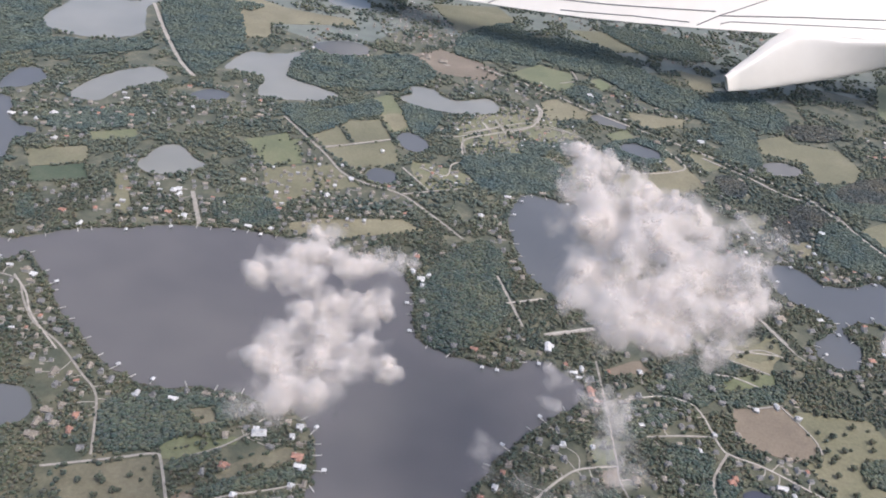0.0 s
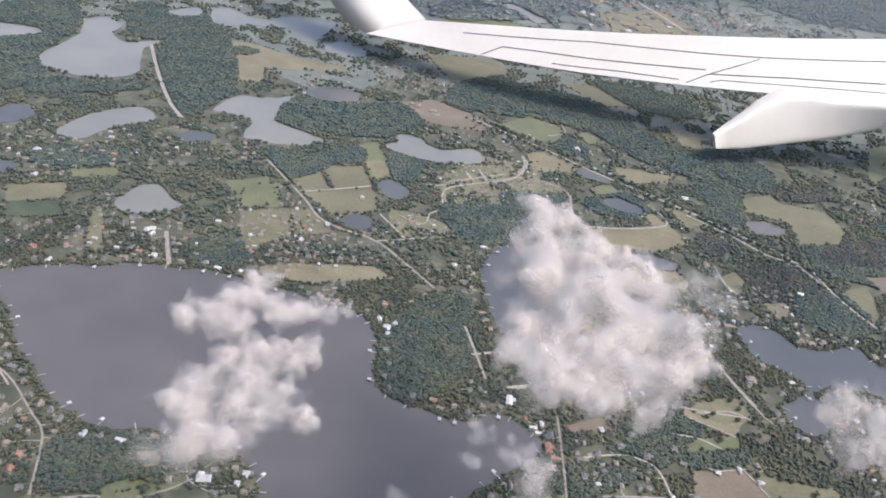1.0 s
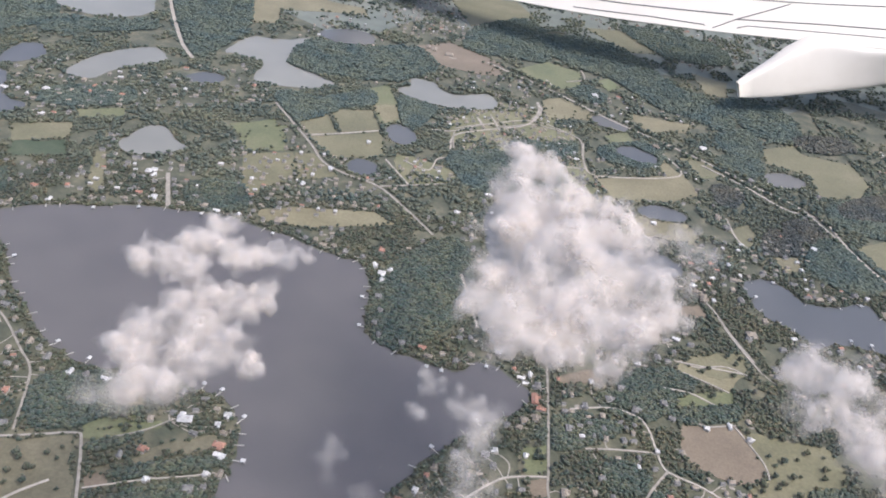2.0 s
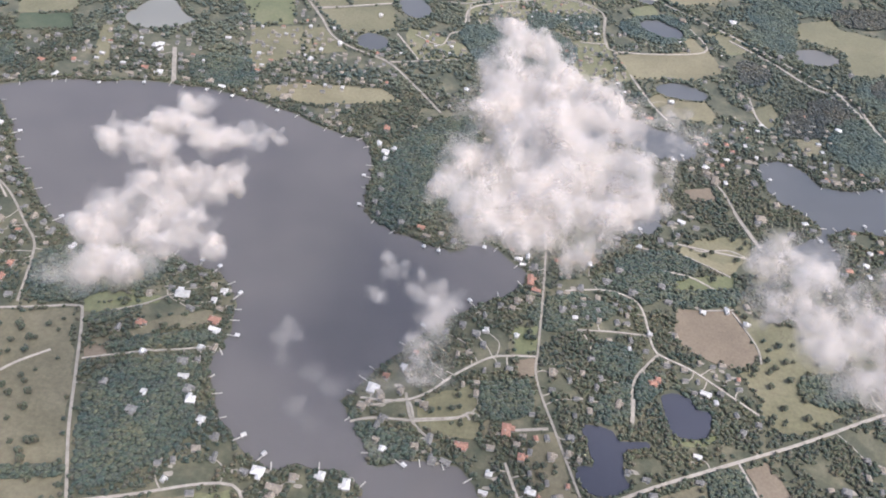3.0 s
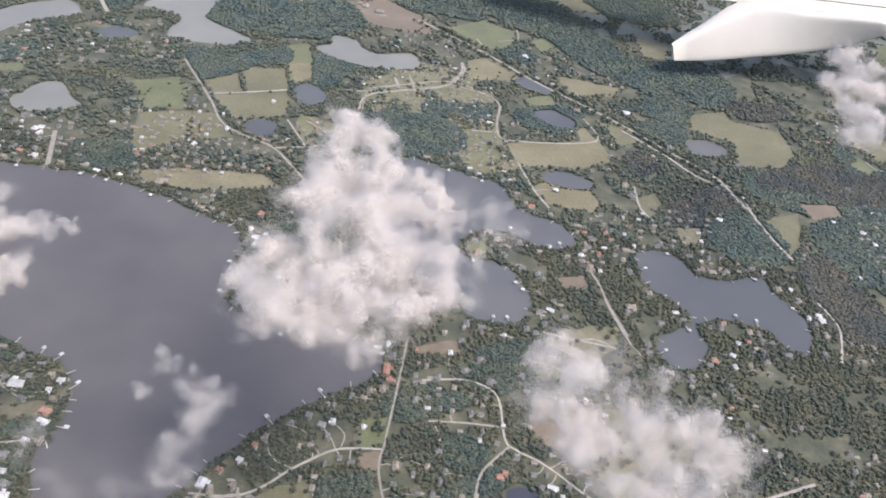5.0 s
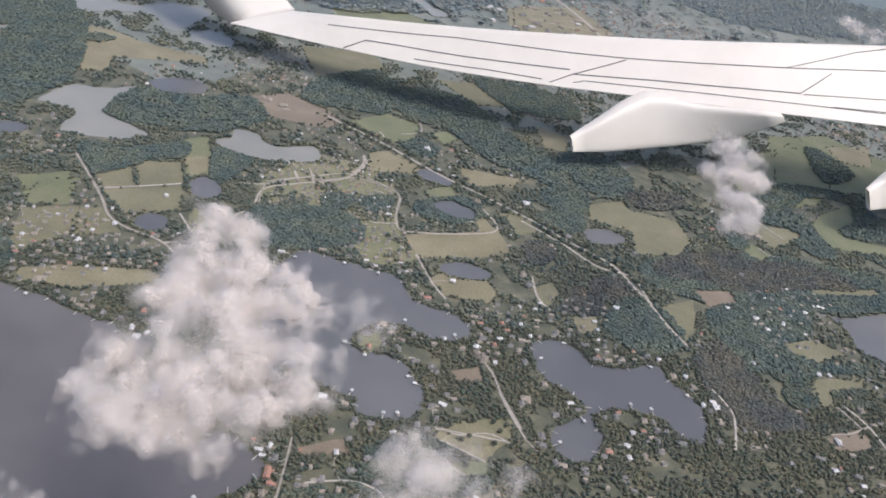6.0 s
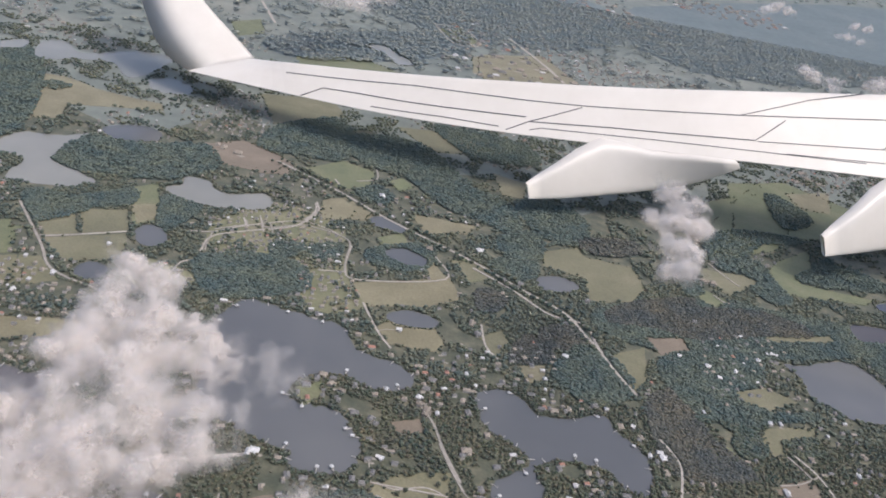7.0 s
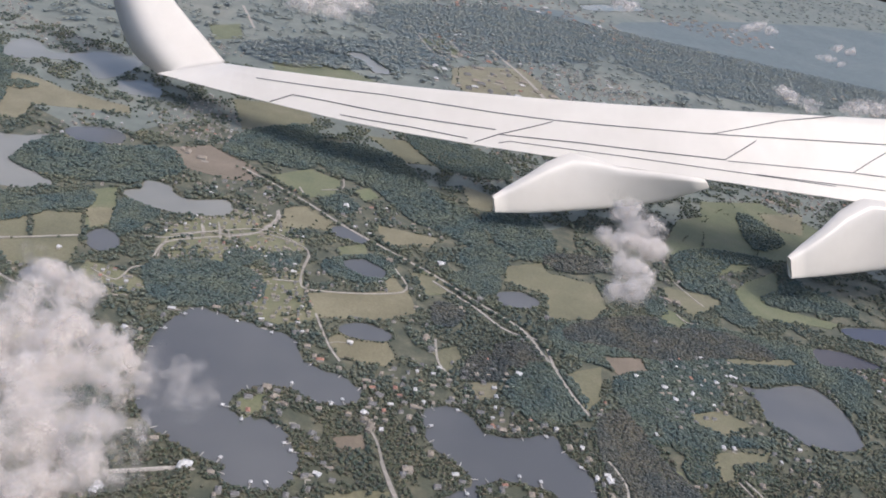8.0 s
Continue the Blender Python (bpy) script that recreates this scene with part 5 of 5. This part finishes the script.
def mixed_trees(x0, x1, y0, y1, gap, size, pieces, cover, mat, label):
    p = scatter(x0, x1, y0, y1, gap)
    p = p[dry(p, 0) & off_roads(p, size * 0.7)]
    built = in_estates(p) + 0.0
    for line in LAWNS:
        built += 2.2 * inside(p, line)
    keep = (cover_at(p) == 0) & (patchy(p, 0.035, 2) + 0.5 * patchy(p, 0.11, 8) > cover + 0.1 * built)
    p = p[keep]
    if y0 < 900:
        p = p[clear_of_houses(p, 2.9)]
    c, r = crowns(p, size, pieces)
    clumps("scattered_trees", c, r, mat, label, 0.6 if y0 < 1400 else 0.22)
    p = scatter(x0, x1, y0, y1, gap * (0.68 if y0 < 1400 else 0.9))
    p = p[in_woods(p)]
    if y0 < 500:
        p = p[clear_of_houses(p, 2.6)]
    p = p[dry(p, 0) & off_roads(p, size * 0.6)]
    if y0 >= 2400:
        return
    marshy = cover_at(p) == MARSHY
    # mid and far canopies take the leaf colours lightened for haze
    for q, leaves, said in ((p[~marshy], {LEAVES: FOREST, MID_LEAVES: MID_FOREST}.get(mat, mat), "dense woodland canopy, dark green nearby, leaves coloured haze-pale farther off"), (p[marshy], MARSH_LEAVES, "dense grey-brown marsh woodland")):
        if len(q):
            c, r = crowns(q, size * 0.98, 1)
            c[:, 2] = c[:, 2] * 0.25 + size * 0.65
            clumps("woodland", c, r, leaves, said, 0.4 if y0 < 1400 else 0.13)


# leaf colours step paler and bluer with distance in place of haze
mixed_trees(-240, 480, 190, 430, 2.5, 1.45, 2, -0.2, LEAVES, "broadleaf trees round houses and gardens")
mixed_trees(-420, 760, 430, 640, 2.8, 1.55, 2, -0.28, LEAVES, "broadleaf trees round houses and gardens")
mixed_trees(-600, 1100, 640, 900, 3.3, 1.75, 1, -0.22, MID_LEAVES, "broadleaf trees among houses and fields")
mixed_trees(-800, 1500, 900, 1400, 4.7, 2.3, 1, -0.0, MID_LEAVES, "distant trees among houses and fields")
mixed_trees(-1200, 2400, 1400, 2400, 9.5, 4.6, 1, 0.12, FAR_LEAVES, "distant woods, leaves coloured pale blue-green for haze")
mixed_trees(-2200, 4300, 2400, 4800, 22, 8, 1, 0.2, FAR_LEAVES, "far woods, leaves coloured pale blue-green for haze")

# trees along the shores
shore = []
for line in LAKES[:14] + LAKES[-8:]:
    for p, side in shore_spots(line, 2.3):
        shore.append(p - side * rng.uniform(1.5, 4.5))
shore = np.array(shore)
shore = shore[dry(shore) & off_roads(shore, 1) & clear_of_houses(shore, 3)]
c, r = crowns(shore, 1.4, 2)
clumps("shore_trees", c, r, LEAVES, "trees and bushes crowding the lake shore")

# hedgerows along the edges of the fields
hedge = []
for line, tone in FIELDS:
    for p, side in shore_spots(line, 4.5 if line[:, 1].mean() < 700 else 7.0):
        if patchy(p[None], 0.03, 4)[0] > -0.05:
            hedge.append(p + side * rng.uniform(-1.5, 1.0))
hedge = np.array(hedge)
hedge = hedge[dry(hedge) & off_roads(hedge, 1.2) & clear_of_houses(hedge, 3)]
c, r = crowns(hedge, 1.5, 2)
clumps("hedgerow_trees", c, r, LEAVES, "dark hedges and trees round the fields")

# rows of trees beside the straight highway
rows_of = []
for line, width in ROADS:
    if width == 3.0 and 500 < line[:, 1].min():
        t = np.gradient(line, axis=0)
        side = np.stack([-t[:, 1], t[:, 0]], 1) / np.hypot(*t.T)[:, None]
        for s in (-1, 1):
            edge = line + side * s * 6.5
            for a, b in zip(edge[:-1], edge[1:]):
                n = max(1, int(np.hypot(*(b - a)) / 6))
                rows_of += [a + (b - a) * k / n + rng.uniform(-1, 1, 2) for k in range(n)]
rows_of = np.array(rows_of)
c, r = crowns(rows_of[dry(rows_of)], 3.0, 2)
clumps("roadside_trees", c, r, FOREST, "dark trees in rows along the highway")


# single trees in the pastures
def tree():
    thing = tagged(new("tree"), "single round-crowned dark green tree in a pasture", "tree", group="pasture trees")
    bm = bmesh.new()
    bmesh.ops.create_cone(bm, cap_ends=True, segments=7, radius1=0.3, radius2=0.14, depth=2.2, matrix=Matrix.Translation((0, 0, 1.1)))
    for a in range(4):
        bmesh.ops.create_cone(bm, cap_ends=True, segments=5, radius1=0.12, radius2=0.04, depth=1.6, matrix=pose(0.45 * math.cos(a * 1.6), 0.45 * math.sin(a * 1.6), 2.3, 35 * -math.sin(a * 1.6), 35 * math.cos(a * 1.6), 0))
    me = bpy.data.meshes.new("trunk")
    bm.to_mesh(me)
    bm.free()
    me.materials.append(BARK)
    part("trunk", me, thing)
    n = 34
    d = rng.normal(0, 1, (n, 3))
    d /= np.linalg.norm(d, axis=1)[:, None]
    c = d * rng.uniform(0.7, 1.5, (n, 1)) * (1.0, 1.0, 0.7) + (0, 0, 2.7)
    rad = rng.uniform(0.4, 0.75, n)
    v = ICO_V[None] * (1 + rng.uniform(-0.35, 0.35, (n, len(ICO_V), 1))) * rad[:, None, None] + c[:, None, :]
    f = ICO_F[None] + (np.arange(n) * len(ICO_V))[:, None, None]
    part("crown", big_mesh("crown", v.reshape(-1, 3), f.reshape(-1, 3), LEAVES), thing, "uneven leafy crown")
    return thing


spots = scatter(-240, 420, 190, 560, 7.6)
meadow = np.zeros(len(spots), bool)
for line, tone in FIELDS:
    if tone in ("olive", "green", "pasture"):
        meadow |= inside(spots, line)
spots = spots[meadow & dry(spots) & off_roads(spots, 1.5) & clear_of_houses(spots, 4)]
spots = spots[rng.random(len(spots)) < 0.6][:260]
model = None
for x, y in spots:
    k, turn = rng.uniform(0.7, 1.4), rng.uniform(0, 360)
    m = pose(float(x), float(y), 0.05, 0, 0, float(turn))
    if model is None:
        model = tree()
        model.matrix_basis = m
    else:
        ob = copy_thing(model, m)
        ob.scale = (k, k, k * 0.9)
